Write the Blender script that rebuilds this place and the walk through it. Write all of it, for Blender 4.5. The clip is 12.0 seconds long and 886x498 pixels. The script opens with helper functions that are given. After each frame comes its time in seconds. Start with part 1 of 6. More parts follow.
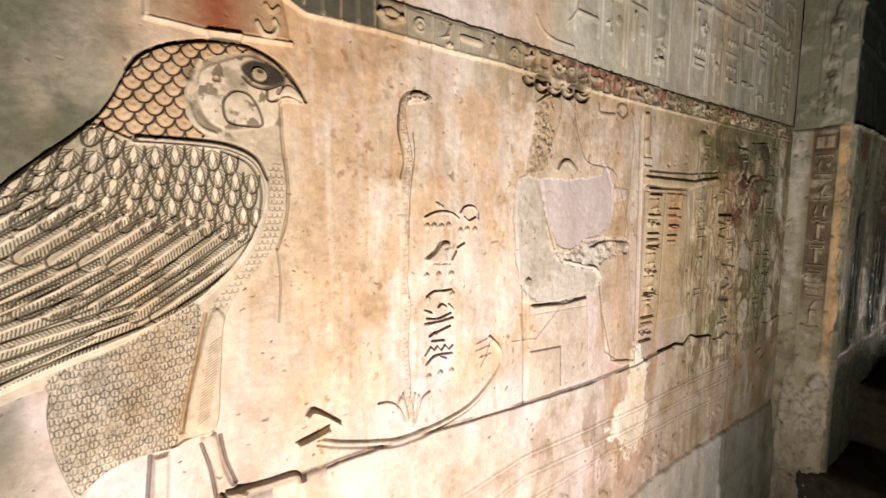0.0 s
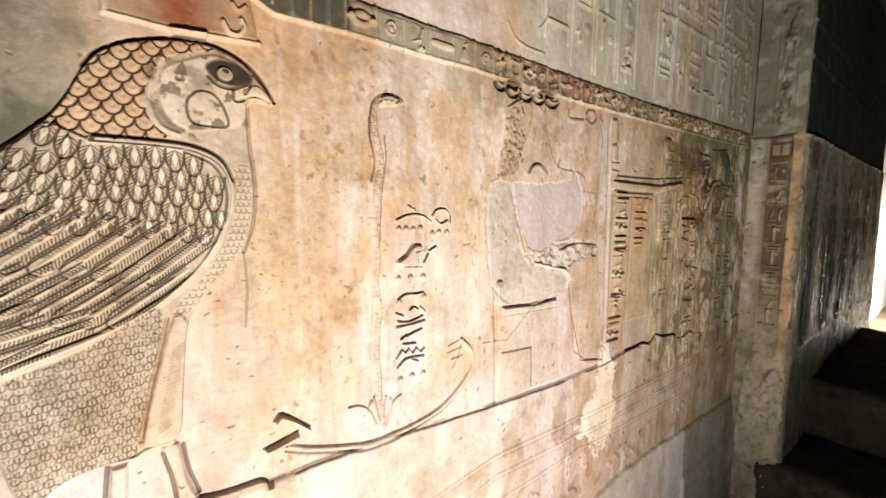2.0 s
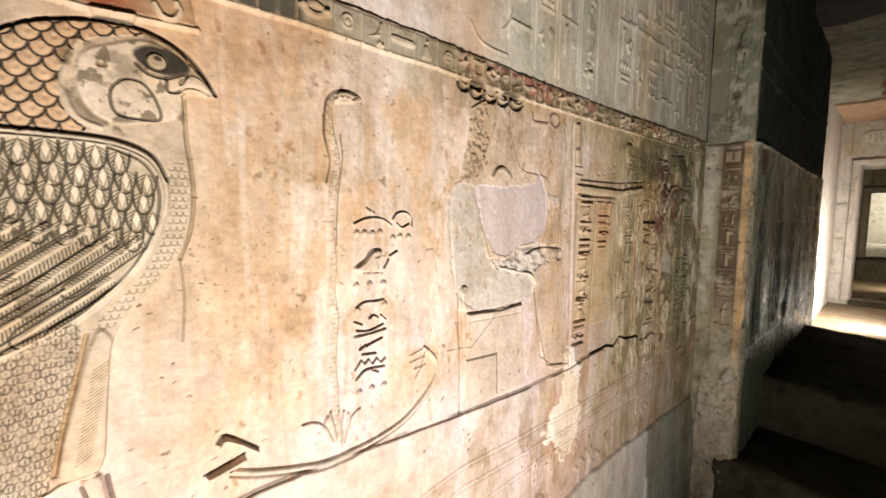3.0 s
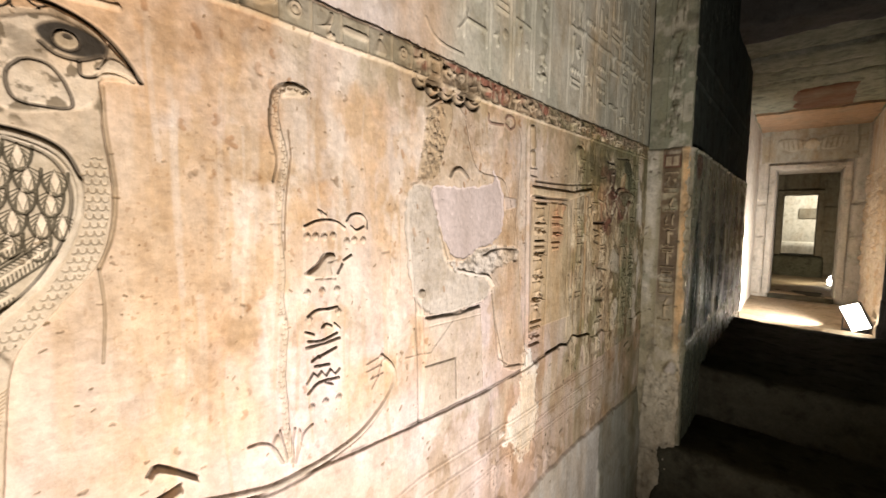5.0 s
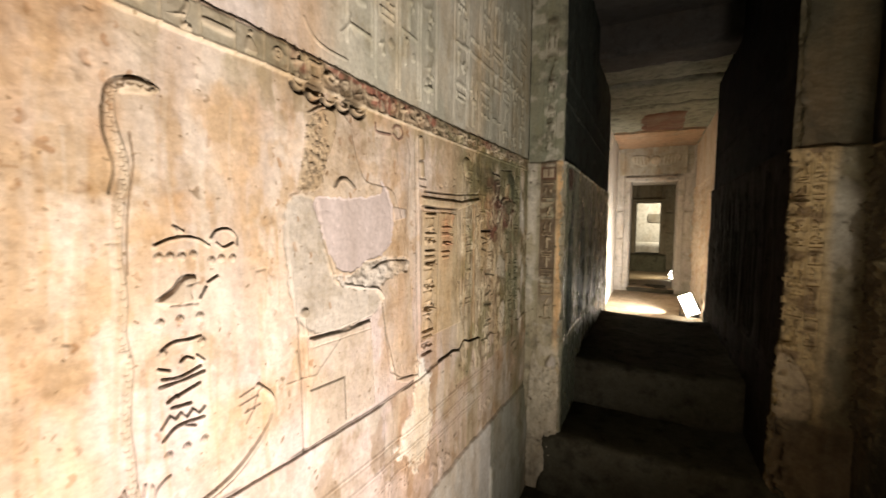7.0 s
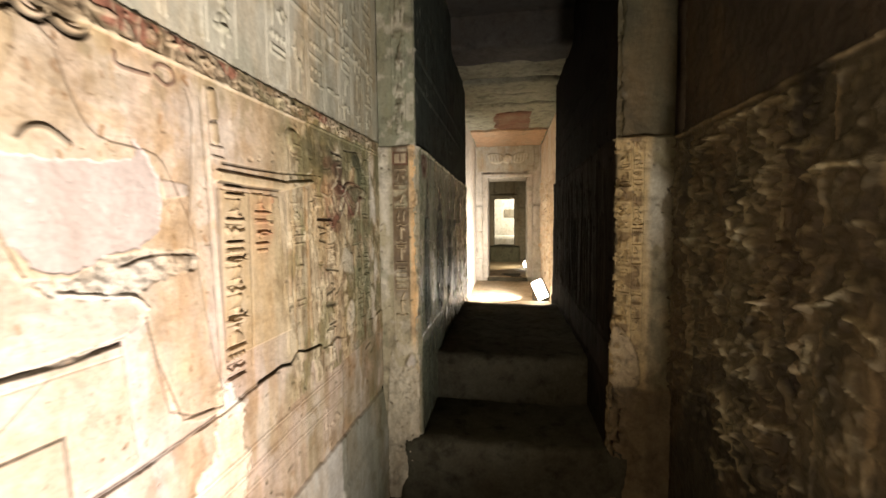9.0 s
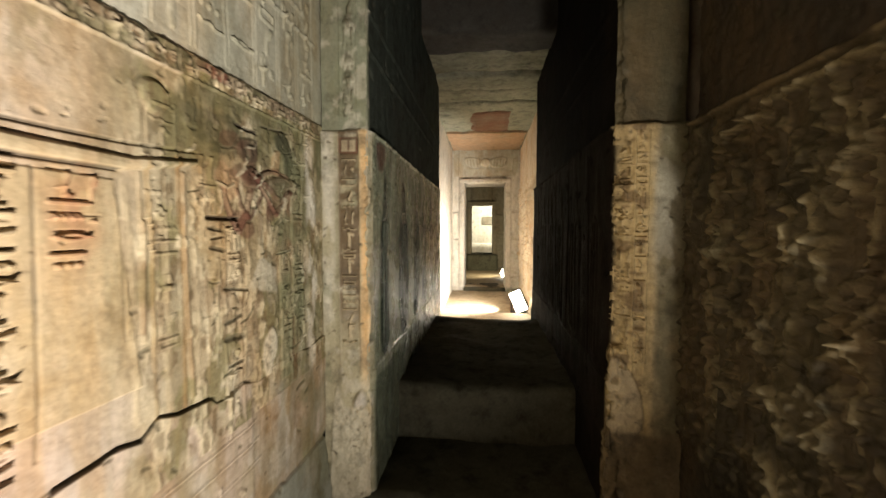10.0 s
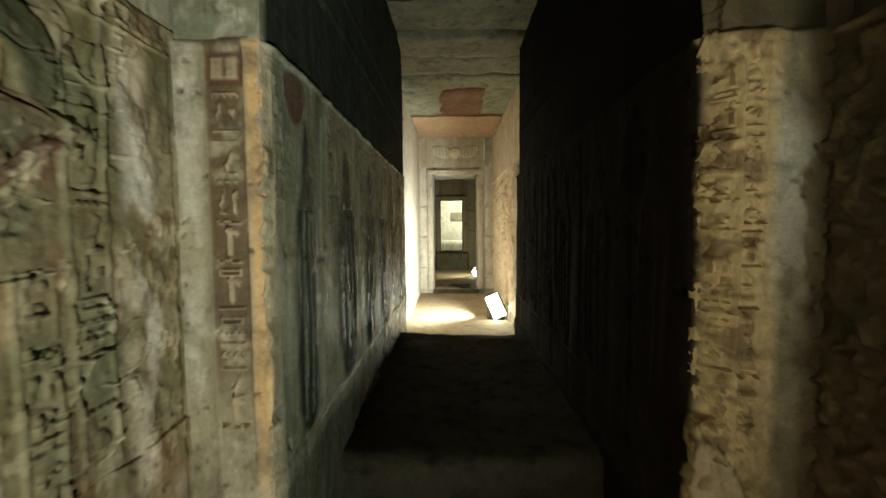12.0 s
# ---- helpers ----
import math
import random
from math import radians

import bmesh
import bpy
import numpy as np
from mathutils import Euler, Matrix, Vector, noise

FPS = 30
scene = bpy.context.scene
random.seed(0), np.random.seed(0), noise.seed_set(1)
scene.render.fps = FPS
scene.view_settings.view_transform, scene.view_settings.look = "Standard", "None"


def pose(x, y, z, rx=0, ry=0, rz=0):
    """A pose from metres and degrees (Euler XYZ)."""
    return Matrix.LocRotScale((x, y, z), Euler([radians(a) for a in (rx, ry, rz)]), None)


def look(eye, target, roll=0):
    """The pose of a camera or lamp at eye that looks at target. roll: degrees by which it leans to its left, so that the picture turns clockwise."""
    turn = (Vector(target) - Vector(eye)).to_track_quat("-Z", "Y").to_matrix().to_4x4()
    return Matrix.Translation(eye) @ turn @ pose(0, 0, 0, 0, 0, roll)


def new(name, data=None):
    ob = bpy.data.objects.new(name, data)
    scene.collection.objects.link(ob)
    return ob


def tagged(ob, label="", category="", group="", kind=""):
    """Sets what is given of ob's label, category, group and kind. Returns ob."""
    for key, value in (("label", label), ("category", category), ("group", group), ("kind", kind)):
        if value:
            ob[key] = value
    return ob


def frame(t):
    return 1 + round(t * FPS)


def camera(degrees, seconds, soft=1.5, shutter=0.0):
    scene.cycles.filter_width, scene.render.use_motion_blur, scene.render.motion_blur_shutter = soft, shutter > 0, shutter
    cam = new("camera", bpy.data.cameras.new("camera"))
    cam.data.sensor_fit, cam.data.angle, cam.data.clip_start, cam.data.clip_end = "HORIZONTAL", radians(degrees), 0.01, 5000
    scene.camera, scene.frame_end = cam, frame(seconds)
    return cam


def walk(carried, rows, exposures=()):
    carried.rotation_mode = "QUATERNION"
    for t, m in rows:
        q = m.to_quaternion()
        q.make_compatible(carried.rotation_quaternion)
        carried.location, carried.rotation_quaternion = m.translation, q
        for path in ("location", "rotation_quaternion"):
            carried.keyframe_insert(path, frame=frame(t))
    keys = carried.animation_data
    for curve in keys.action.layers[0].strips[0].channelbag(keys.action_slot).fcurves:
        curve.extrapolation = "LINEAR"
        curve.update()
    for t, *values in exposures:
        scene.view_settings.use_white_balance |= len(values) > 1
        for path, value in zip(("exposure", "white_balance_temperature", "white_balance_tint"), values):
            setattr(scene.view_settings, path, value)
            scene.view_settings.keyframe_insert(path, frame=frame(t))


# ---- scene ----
cam = camera(94.6, 12.0, shutter=0.5)
PATH = [
    (0, (0.1, 0.534, 1.614), (-1.539, 1.665, 1.427), 0.3),
    (0.5, (0.097, 0.53, 1.608), (-1.538, 1.665, 1.413), 0.3),
    (1, (0.099, 0.528, 1.61), (-1.527, 1.676, 1.414), 0.3),
    (1.5, (0.109, 0.537, 1.614), (-1.498, 1.711, 1.423), 0.5),
    (2, (0.109, 0.54, 1.619), (-1.462, 1.764, 1.436), 0.7),
    (2.5, (0.109, 0.554, 1.619), (-1.417, 1.836, 1.446), 0.8),
    (3, (0.091, 0.574, 1.618), (-1.384, 1.915, 1.456), 0.8),
    (5, (0.063, 0.589, 1.62), (-1.25, 2.089, 1.466), 0.7),
    (5.5, (0.07, 0.589, 1.627), (-1.186, 2.138, 1.473), 0.8),
    (6, (0.078, 0.59, 1.63), (-1.096, 2.202, 1.478), 0.9),
    (6.5, (0.065, 0.6, 1.63), (-0.991, 2.292, 1.49), 0.8),
    (7, (0.067, 0.62, 1.64), (-0.834, 2.401, 1.511), 0.6),
    (7.5, (0.075, 0.638, 1.653), (-0.651, 2.498, 1.535), 0.4),
    (7.7, (0.081, 0.641, 1.648), (-0.578, 2.527, 1.541), 0.2),
    (9.3, (0.111, 1.010, 1.588), (-0.160, 2.986, 1.451), -0.5),
    (9.5, (0.118, 1.118, 1.59), (-0.137, 3.098, 1.461), -0.3),
    (10, (0.117, 1.319, 1.577), (-0.09, 3.306, 1.476), 0.0),
    (10.5, (0.028, 1.512, 1.587), (-0.084, 3.507, 1.497), -0.7),
    (11, (0.004, 1.677, 1.574), (-0.06, 3.672, 1.456), -0.9),
    (11.5, (0.041, 1.911, 1.561), (-0.034, 3.907, 1.464), -0.6),
    (12, (0.057, 2.095, 1.564), (0.006, 4.091, 1.448), -0.5),
]
EXPOSURES = [(0, -0.5, 6500, 9), (5, -0.48, 6550, 9), (7.5, -0.38, 6900, 9), (9.5, 0.26, 6800, 6), (10.5, 0.26, 6800, -1), (11.4, 0.12, 6650, -8), (12, -0.12, 6550, -13)]
walk(cam, [(t, look(eye, target, roll)) for t, eye, target, roll in PATH], EXPOSURES)

# ---- world and light ----
world = bpy.data.worlds.new("world")
scene.world = world
world.use_nodes = True
world.node_tree.nodes["Background"].inputs["Color"].default_value = (0.55, 0.62, 0.6, 1)
world.node_tree.nodes["Background"].inputs["Strength"].default_value = 0.0


def area_lamp(name, eye, target, sx, sy, watts, colour, spread=180):
    data = bpy.data.lights.new(name, "AREA")
    data.shape, data.size, data.size_y, data.energy, data.color = "RECTANGLE", sx, sy, watts, colour
    data.spread = radians(spread)
    ob = new(name, data)
    ob.matrix_world = look(eye, target)
    return ob


# the floor flood beside the right wall, the one in the second room, the small one beyond
area_lamp("flood_near", (0.84, 0.58, 0.34), (-0.6, 1.32, 1.98), 0.26, 0.12, 60, (1.0, 0.88, 0.825), 128)
area_lamp("flood_second", (0.46, 7.50, 0.56), (-0.5, 7.80, 0.86), 0.24, 0.30, 118, (1.0, 0.92, 0.90), 128)
area_lamp("flood_third", (0.46, 11.15, 0.75), (-0.4, 11.9, 1.1), 0.2, 0.15, 22, (1.0, 0.86, 0.62))
# added fill for the bright last room, without a fixture
area_lamp("flood_last", (0.9, 15.6, 2.6), (-0.2, 17.0, 1.2), 0.6, 0.6, 105, (1.0, 0.95, 0.84))

# ---- materials ----


def nodes_of(mat):
    mat.use_nodes = True
    nt = mat.node_tree
    return nt, nt.nodes, nt.links, nt.nodes["Principled BSDF"]


def noise_tex(nt, coord, scale, detail=5, rough=0.6):
    n = nt.nodes.new("ShaderNodeTexNoise")
    n.inputs["Scale"].default_value, n.inputs["Detail"].default_value, n.inputs["Roughness"].default_value = scale, detail, rough
    nt.links.new(coord, n.inputs["Vector"])
    return n


def ramp(nt, fac, stops):
    r = nt.nodes.new("ShaderNodeValToRGB")
    for i, (p, c) in enumerate(stops):
        e = r.color_ramp.elements[i] if i < 2 else r.color_ramp.elements.new(p)
        e.position, e.color = p, (*c, 1) if len(c) == 3 else c
    nt.links.new(fac, r.inputs["Fac"])
    return r


def mix(nt, a, b, fac, mode="MIX"):
    m = nt.nodes.new("ShaderNodeMix")
    m.data_type, m.blend_type = "RGBA", mode
    for socket, value in ((m.inputs[6], a), (m.inputs[7], b), (m.inputs[0], fac)):
        if isinstance(value, bpy.types.NodeSocket):
            nt.links.new(value, socket)
        elif isinstance(value, tuple):
            socket.default_value = (*value, 1)
        else:
            socket.default_value = value
    return m.outputs[2]


def stone(name, colour=None, stain=(0.30, 0.17, 0.07), stain_amount=0.5, grime=(0.12, 0.11, 0.075), grime_amount=0.5, rough=0.85, bump=0.25, stretch=0.35, gloss=0.3, mode="MIX"):
    """Old limestone: pigment from the sheet's colour attribute where no colour is given, ochre stains, grime, grain."""
    mat = bpy.data.materials.new(name)
    nt, nodes, links, bsdf = nodes_of(mat)
    coord = nodes.new("ShaderNodeTexCoord").outputs["Object"]
    tall = nodes.new("ShaderNodeMapping")
    tall.inputs["Scale"].default_value = (1, 1, stretch)
    links.new(coord, tall.inputs["Vector"])
    if colour is None:
        attr = nodes.new("ShaderNodeVertexColor")
        attr.layer_name = "paint"
        base = attr.outputs["Color"]
    else:
        base = mix(nt, colour, colour, 0.0)
    patch = noise_tex(nt, tall.outputs["Vector"], 3.2, 6, 0.62)
    f1 = ramp(nt, patch.outputs["Fac"], [(0.48, (0, 0, 0)), (0.70, (stain_amount,) * 3)])
    base = mix(nt, base, stain, f1.outputs["Color"], mode)
    dirt = noise_tex(nt, coord, 9.0, 7, 0.68)
    f2 = ramp(nt, dirt.outputs["Fac"], [(0.50, (0, 0, 0)), (0.74, (grime_amount,) * 3)])
    base = mix(nt, base, grime, f2.outputs["Color"], mode)
    cloud = noise_tex(nt, tall.outputs["Vector"], 15.0, 8, 0.7)
    f4 = ramp(nt, cloud.outputs["Fac"], [(0.30, (0.80, 0.775, 0.74)), (0.66, (1.10, 1.10, 1.10))])
    base = mix(nt, base, f4.outputs["Color"], 1.0, "MULTIPLY")
    grain = noise_tex(nt, coord, 70.0, 4, 0.7)
    f3 = ramp(nt, grain.outputs["Fac"], [(0.25, (0.80,) * 3), (0.75, (1.12,) * 3)])
    base = mix(nt, base, f3.outputs["Color"], 1.0, "MULTIPLY")
    links.new(base, bsdf.inputs["Base Color"])
    bsdf.inputs["Specular IOR Level"].default_value = gloss
    r = ramp(nt, dirt.outputs["Fac"], [(0.3, (rough - 0.12,) * 3), (0.7, (min(1, rough + 0.1),) * 3)])
    links.new(r.outputs["Color"], bsdf.inputs["Roughness"])
    fine = noise_tex(nt, coord, 180.0, 4, 0.7)
    mid = noise_tex(nt, coord, 28.0, 5, 0.6)
    add = nodes.new("ShaderNodeMath")
    add.operation = "MULTIPLY_ADD"
    links.new(mid.outputs["Fac"], add.inputs[0])
    add.inputs[1].default_value = 2.5
    links.new(fine.outputs["Fac"], add.inputs[2])
    b = nodes.new("ShaderNodeBump")
    b.inputs["Strength"].default_value, b.inputs["Distance"].default_value = bump, 0.004
    links.new(add.outputs[0], b.inputs["Height"])
    links.new(b.outputs["Normal"], bsdf.inputs["Normal"])
    return mat


def plain(name, colour, rough=0.5, metal=0.0):
    mat = bpy.data.materials.new(name)
    nt, nodes, links, bsdf = nodes_of(mat)
    coord = nodes.new("ShaderNodeTexCoord").outputs["Object"]
    n = noise_tex(nt, coord, 30, 4)
    links.new(mix(nt, colour, tuple(c * 0.6 for c in colour), n.outputs["Fac"]), bsdf.inputs["Base Color"])
    bsdf.inputs["Roughness"].default_value, bsdf.inputs["Metallic"].default_value = rough, metal
    return mat


def glowing(name, colour, strength):
    mat = bpy.data.materials.new(name)
    nt, nodes, links, bsdf = nodes_of(mat)
    bsdf.inputs["Emission Color"].default_value, bsdf.inputs["Emission Strength"].default_value = (*colour, 1), strength
    return mat


PAINTED = stone("painted_limestone", None, (0.90, 0.68, 0.44), 0.8, (0.55, 0.47, 0.33), 0.75, bump=0.28, mode="MULTIPLY")
# near-black matte variant, holds the passage's shade in its colour
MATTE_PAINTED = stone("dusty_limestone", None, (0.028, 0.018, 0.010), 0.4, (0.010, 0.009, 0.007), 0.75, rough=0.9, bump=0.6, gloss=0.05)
DARK_PAINTED = stone("soiled_limestone", None, (0.20, 0.13, 0.06), 0.4, (0.05, 0.045, 0.03), 0.75, rough=0.52, bump=0.6, gloss=0.25)
RUBBED_PAINTED = stone("rubbed_limestone", None, (0.20, 0.15, 0.08), 0.4, (0.05, 0.05, 0.035), 0.6, rough=0.28, bump=0.8, gloss=0.6)
PLAIN_STONE = stone("plain_limestone", (0.20, 0.175, 0.13), (0.16, 0.11, 0.06), 0.5, (0.06, 0.05, 0.035), 0.6)
# dark stone for the unlit ceiling parts, their shade put in the colour
SHADED_STONE = stone("sooty_stone", (0.055, 0.052, 0.045), (0.05, 0.035, 0.02), 0.5, (0.02, 0.02, 0.016), 0.7, stretch=1.0)
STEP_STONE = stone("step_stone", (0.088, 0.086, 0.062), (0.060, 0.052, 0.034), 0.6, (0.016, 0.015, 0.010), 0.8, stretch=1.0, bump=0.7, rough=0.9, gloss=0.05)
PALE_STONE = stone("pale_limestone", (0.53, 0.495, 0.42), (0.36, 0.27, 0.17), 0.5, (0.13, 0.12, 0.085), 0.6)
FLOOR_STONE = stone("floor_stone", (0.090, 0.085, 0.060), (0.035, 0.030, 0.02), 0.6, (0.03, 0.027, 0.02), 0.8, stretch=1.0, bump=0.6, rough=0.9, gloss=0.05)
SANDY_STONE = stone("sandy_stone", (0.36, 0.29, 0.20), (0.24, 0.16, 0.08), 0.7, (0.12, 0.10, 0.06), 0.6, stretch=1.0)
CEILING_STONE = stone("ceiling_stone", (0.27, 0.27, 0.205), (0.13, 0.125, 0.085), 0.6, (0.05, 0.052, 0.04), 0.8, stretch=1.0, rough=0.9, gloss=0.1)
PLASTER = stone("smooth_plaster", (0.57, 0.50, 0.47), (0.50, 0.42, 0.38), 0.4, (0.4, 0.35, 0.32), 0.3, bump=0.04)
LAMP_METAL = plain("lamp_metal", (0.08, 0.08, 0.08), 0.45, 0.6)
GLOW = glowing("lamp_glass", (1.0, 0.94, 0.84), 30)

# ---- small tools ----


def part(name, bm, material, parent=None, label="", smooth=False):
    me = bpy.data.meshes.new(name)
    bm.to_mesh(me)
    bm.free()
    me.materials.append(material)
    if smooth:
        me.polygons.foreach_set("use_smooth", [True] * len(me.polygons))
    ob = new(name, me)
    ob.parent = parent
    return tagged(ob, label)


def add_box(bm, x0, x1, y0, y1, z0, z1, bevel=0.0, seg=2):
    made = bmesh.ops.create_cube(bm, size=1.0, matrix=Matrix.Translation(((x0 + x1) / 2, (y0 + y1) / 2, (z0 + z1) / 2)) @ Matrix.Diagonal((x1 - x0, y1 - y0, z1 - z0, 1)))
    if bevel:
        edges = list({e for v in made["verts"] for e in v.link_edges})
        bmesh.ops.bevel(bm, geom=edges, offset=bevel, segments=seg, affect="EDGES", profile=0.6)


def box(x0, x1, y0, y1, z0, z1, bevel=0.0):
    bm = bmesh.new()
    add_box(bm, x0, x1, y0, y1, z0, z1, bevel)
    return bm


def worn_block(x0, x1, y0, y1, z0, z1, step=0.05, bevel=0.02, amount=0.012, scale=5.0, dish=0.0):
    """A stone block with rounded, uneven edges and a top trodden hollow."""
    bm = bmesh.new()
    nx, ny, nz = [max(1, round((b - a) / step)) for a, b in ((x0, x1), (y0, y1), (z0, z1))]
    add_box(bm, x0, x1, y0, y1, z0, z1)
    for axis, n in ((0, nx), (1, ny), (2, nz)):
        lo, hi = ((x0, x1), (y0, y1), (z0, z1))[axis]
        for i in range(1, n):
            co, no = [0, 0, 0], [0, 0, 0]
            co[axis], no[axis] = lo + (hi - lo) * i / n, 1
            bmesh.ops.bisect_plane(bm, geom=bm.verts[:] + bm.edges[:] + bm.faces[:], plane_co=co, plane_no=no)
    for v in bm.verts:
        p = v.co.copy()
        ends = [min(abs(p[i] - a), abs(p[i] - b)) < 1e-4 for i, (a, b) in enumerate(((x0, x1), (y0, y1), (z0, z1)))]
        mid = Vector(((x0 + x1) / 2, (y0 + y1) / 2, (z0 + z1) / 2))
        if sum(ends) >= 2:
            for i in range(3):
                if ends[i]:
                    v.co[i] += bevel * (1 if mid[i] > p[i] else -1) * (0.6 + 0.8 * noise.noise(p * 7))
        v.co += noise.noise_vector(p * scale) * amount
        if dish and abs(p.z - z1) < 1e-4:
            t = (p.x - x0) / (x1 - x0)
            v.co.z -= dish * math.sin(math.pi * t) ** 2
    return bm


# ---- carved sheets ----


def lattice(ix, iy, seed):
    h = (ix.astype(np.int64) * 374761393 + iy.astype(np.int64) * 668265263 + seed * 1442695041) & 0xFFFFFFFF
    h = ((h ^ (h >> 13)) * 1274126177) & 0xFFFFFFFF
    return ((h ^ (h >> 16)) & 0xFFFF) / 65535.0


def vnoise(U, V, scale, seed):
    x, y = U * scale, V * scale
    ix, iy = np.floor(x), np.floor(y)
    fx, fy = x - ix, y - iy
    fx, fy = fx * fx * (3 - 2 * fx), fy * fy * (3 - 2 * fy)
    a, b = lattice(ix, iy, seed), lattice(ix + 1, iy, seed)
    c, d = lattice(ix, iy + 1, seed), lattice(ix + 1, iy + 1, seed)
    return (a * (1 - fx) + b * fx) * (1 - fy) + (c * (1 - fx) + d * fx) * fy


def fbm(U, V, scale, seed, octaves=4):
    total, amp, norm = 0, 1.0, 0
    for o in range(octaves):
        total, norm = total + amp * vnoise(U, V, scale * 2 ** o, seed + o * 17), norm + amp
        amp *= 0.5
    return total / norm


def smooth01(k):
    k = np.clip(k, 0, 1)
    return k * k * (3 - 2 * k)


def curve(pts, n=6, closed=False):
    """A smooth line through the points."""
    p = [np.array(q, float) for q in pts]
    out = []
    count = len(p) if closed else len(p) - 1
    for i in range(count):
        a = p[i - 1] if (i or closed) else p[0] * 2 - p[1]
        b, c = p[i], p[(i + 1) % len(p)]
        d = p[(i + 2) % len(p)] if (closed or i + 2 < len(p)) else c * 2 - b
        for k in range(n):
            t = k / n
            out.append(tuple(0.5 * (2 * b + (c - a) * t + (2 * a - 5 * b + 4 * c - d) * t * t + (3 * b - a - 3 * c + d) * t ** 3)))
    if not closed:
        out.append(tuple(p[-1]))
    return out


def ragged(pts, amount, step=0.006, seed=1):
    """The outline broken into small uneven chips."""
    r, out = random.Random(seed), []
    for (u0, v0), (u1, v1) in zip(pts, list(pts[1:]) + [pts[0]]):
        n = max(1, int(math.hypot(u1 - u0, v1 - v0) / step))
        for i in range(n):
            f = i / n
            out.append((u0 + (u1 - u0) * f + r.uniform(-amount, amount), v0 + (v1 - v0) * f + r.uniform(-amount, amount)))
    return out


def ring(cu, cv, ru, rv, a0=0, a1=360, n=14, tilt=0):
    c, s = math.cos(radians(tilt)), math.sin(radians(tilt))
    out = []
    for i in range(n + 1):
        a = radians(a0 + (a1 - a0) * i / n)
        x, y = ru * math.cos(a), rv * math.sin(a)
        out.append((cu + x * c - y * s, cv + x * s + y * c))
    return out


class Sheet:
    """A carved stone face over a plane (u, v): relief height, pigment and which part each spot belongs to."""

    def __init__(self, us, vs, colour):
        self.u, self.v = np.asarray(us, float), np.asarray(vs, float)
        self.U, self.V = np.meshgrid(self.u, self.v)
        self.H = np.zeros_like(self.U)
        self.C = np.ones((*self.U.shape, 3)) * np.array(colour)
        self.L = np.zeros(self.U.shape, int)
        self.clip = None
        self.made = {}

    def piece(self, name, owner):
        """A new part of its own, under the part or wall called owner."""
        key = 100 + len(self.made)
        self.made[key] = (name, owner)
        return key

    def window(self, u0, u1, v0, v1):
        a, b = np.searchsorted(self.u, (u0, u1))
        c, d = np.searchsorted(self.v, (v0, v1))
        return slice(c, d), slice(a, b)

    def near(self, pts, pad):
        p = np.array(pts)
        lo, hi = p.min(0) - pad, p.max(0) + pad
        win = self.window(lo[0], hi[0], lo[1], hi[1])
        D = np.full(self.U[win].shape, 9.0)
        if not D.size:
            return win, D
        r0, c0 = win[0].start, win[1].start
        for a, b in zip(p[:-1], p[1:]):
            lo, hi = np.minimum(a, b) - pad, np.maximum(a, b) + pad
            w = self.window(lo[0], hi[0], lo[1], hi[1])
            U, V = self.U[w] - a[0], self.V[w] - a[1]
            d = b - a
            t = np.clip((U * d[0] + V * d[1]) / max(d @ d, 1e-12), 0, 1)
            dist = np.hypot(U - t * d[0], V - t * d[1])
            sub = (slice(w[0].start - r0, w[0].stop - r0), slice(w[1].start - c0, w[1].stop - c0))
            D[sub] = np.minimum(D[sub], dist)
        return win, D

    def line(self, pts, w, h, colour=None, alpha=0.0, flat=0.0, part=None):
        """A ridge (h > 0) or groove (h < 0) of half width w along a line; flat: the part of it that is level."""
        win, D = self.near(pts, w)
        if not D.size:
            return
        k = smooth01((1 - D / w) / max(1e-6, 1 - flat))
        if self.clip is not None:
            k = k * self.clip[win]
        self.H[win] += h * k
        if colour is not None:
            a = (alpha * np.minimum(1, 1.9 * k))[..., None]
            self.C[win] = self.C[win] * (1 - a) + np.array(colour) * a
        if part is not None:
            self.L[win][k > 0.15] = part

    def inside(self, pts):
        p = np.array(pts)
        win = self.window(p[:, 0].min(), p[:, 0].max(), p[:, 1].min(), p[:, 1].max())
        U, V = self.U[win], self.V[win]
        hit = np.zeros(U.shape, bool)
        for (x0, y0), (x1, y1) in zip(p, np.roll(p, -1, 0)):
            if y0 != y1:
                cross = ((y0 > V) != (y1 > V)) & (U < (x1 - x0) * (V - y0) / (y1 - y0) + x0)
                hit ^= cross
        return win, hit

    def fill(self, pts, h, edge=0.006, dome=0.0, colour=None, alpha=1.0, part=None, rough=0.0, seed=3):
        """A raised (or sunk) field with a sloping edge; dome: how much it swells towards its middle."""
        win, hit = self.inside(pts)
        if not hit.size:
            return np.zeros(self.U.shape)
        closed = list(pts) + [pts[0]]
        reach = max(edge, 0.05 if dome else edge)
        w2, D2 = self.near(closed, reach)
        D = np.full(hit.shape, 9.0)
        r, c = win[0].start - w2[0].start, win[1].start - w2[1].start
        D = D2[r:r + hit.shape[0], c:c + hit.shape[1]]
        k = smooth01(D / edge) * hit
        if self.clip is not None:
            k = k * self.clip[win]
        self.H[win] += h * k
        if dome:
            self.H[win] += dome * np.sqrt(np.clip(D / 0.05, 0, 1)) * (k > 0)
        if rough:
            self.H[win] += rough * (fbm(self.U[win], self.V[win], 45, seed) - 0.5) * k
        if colour is not None:
            a = (alpha * k)[..., None]
            self.C[win] = self.C[win] * (1 - a) + np.array(colour) * a
        if part is not None:
            self.L[win][k > 0.02] = part
        full = np.zeros(self.U.shape)
        full[win] = k
        return full

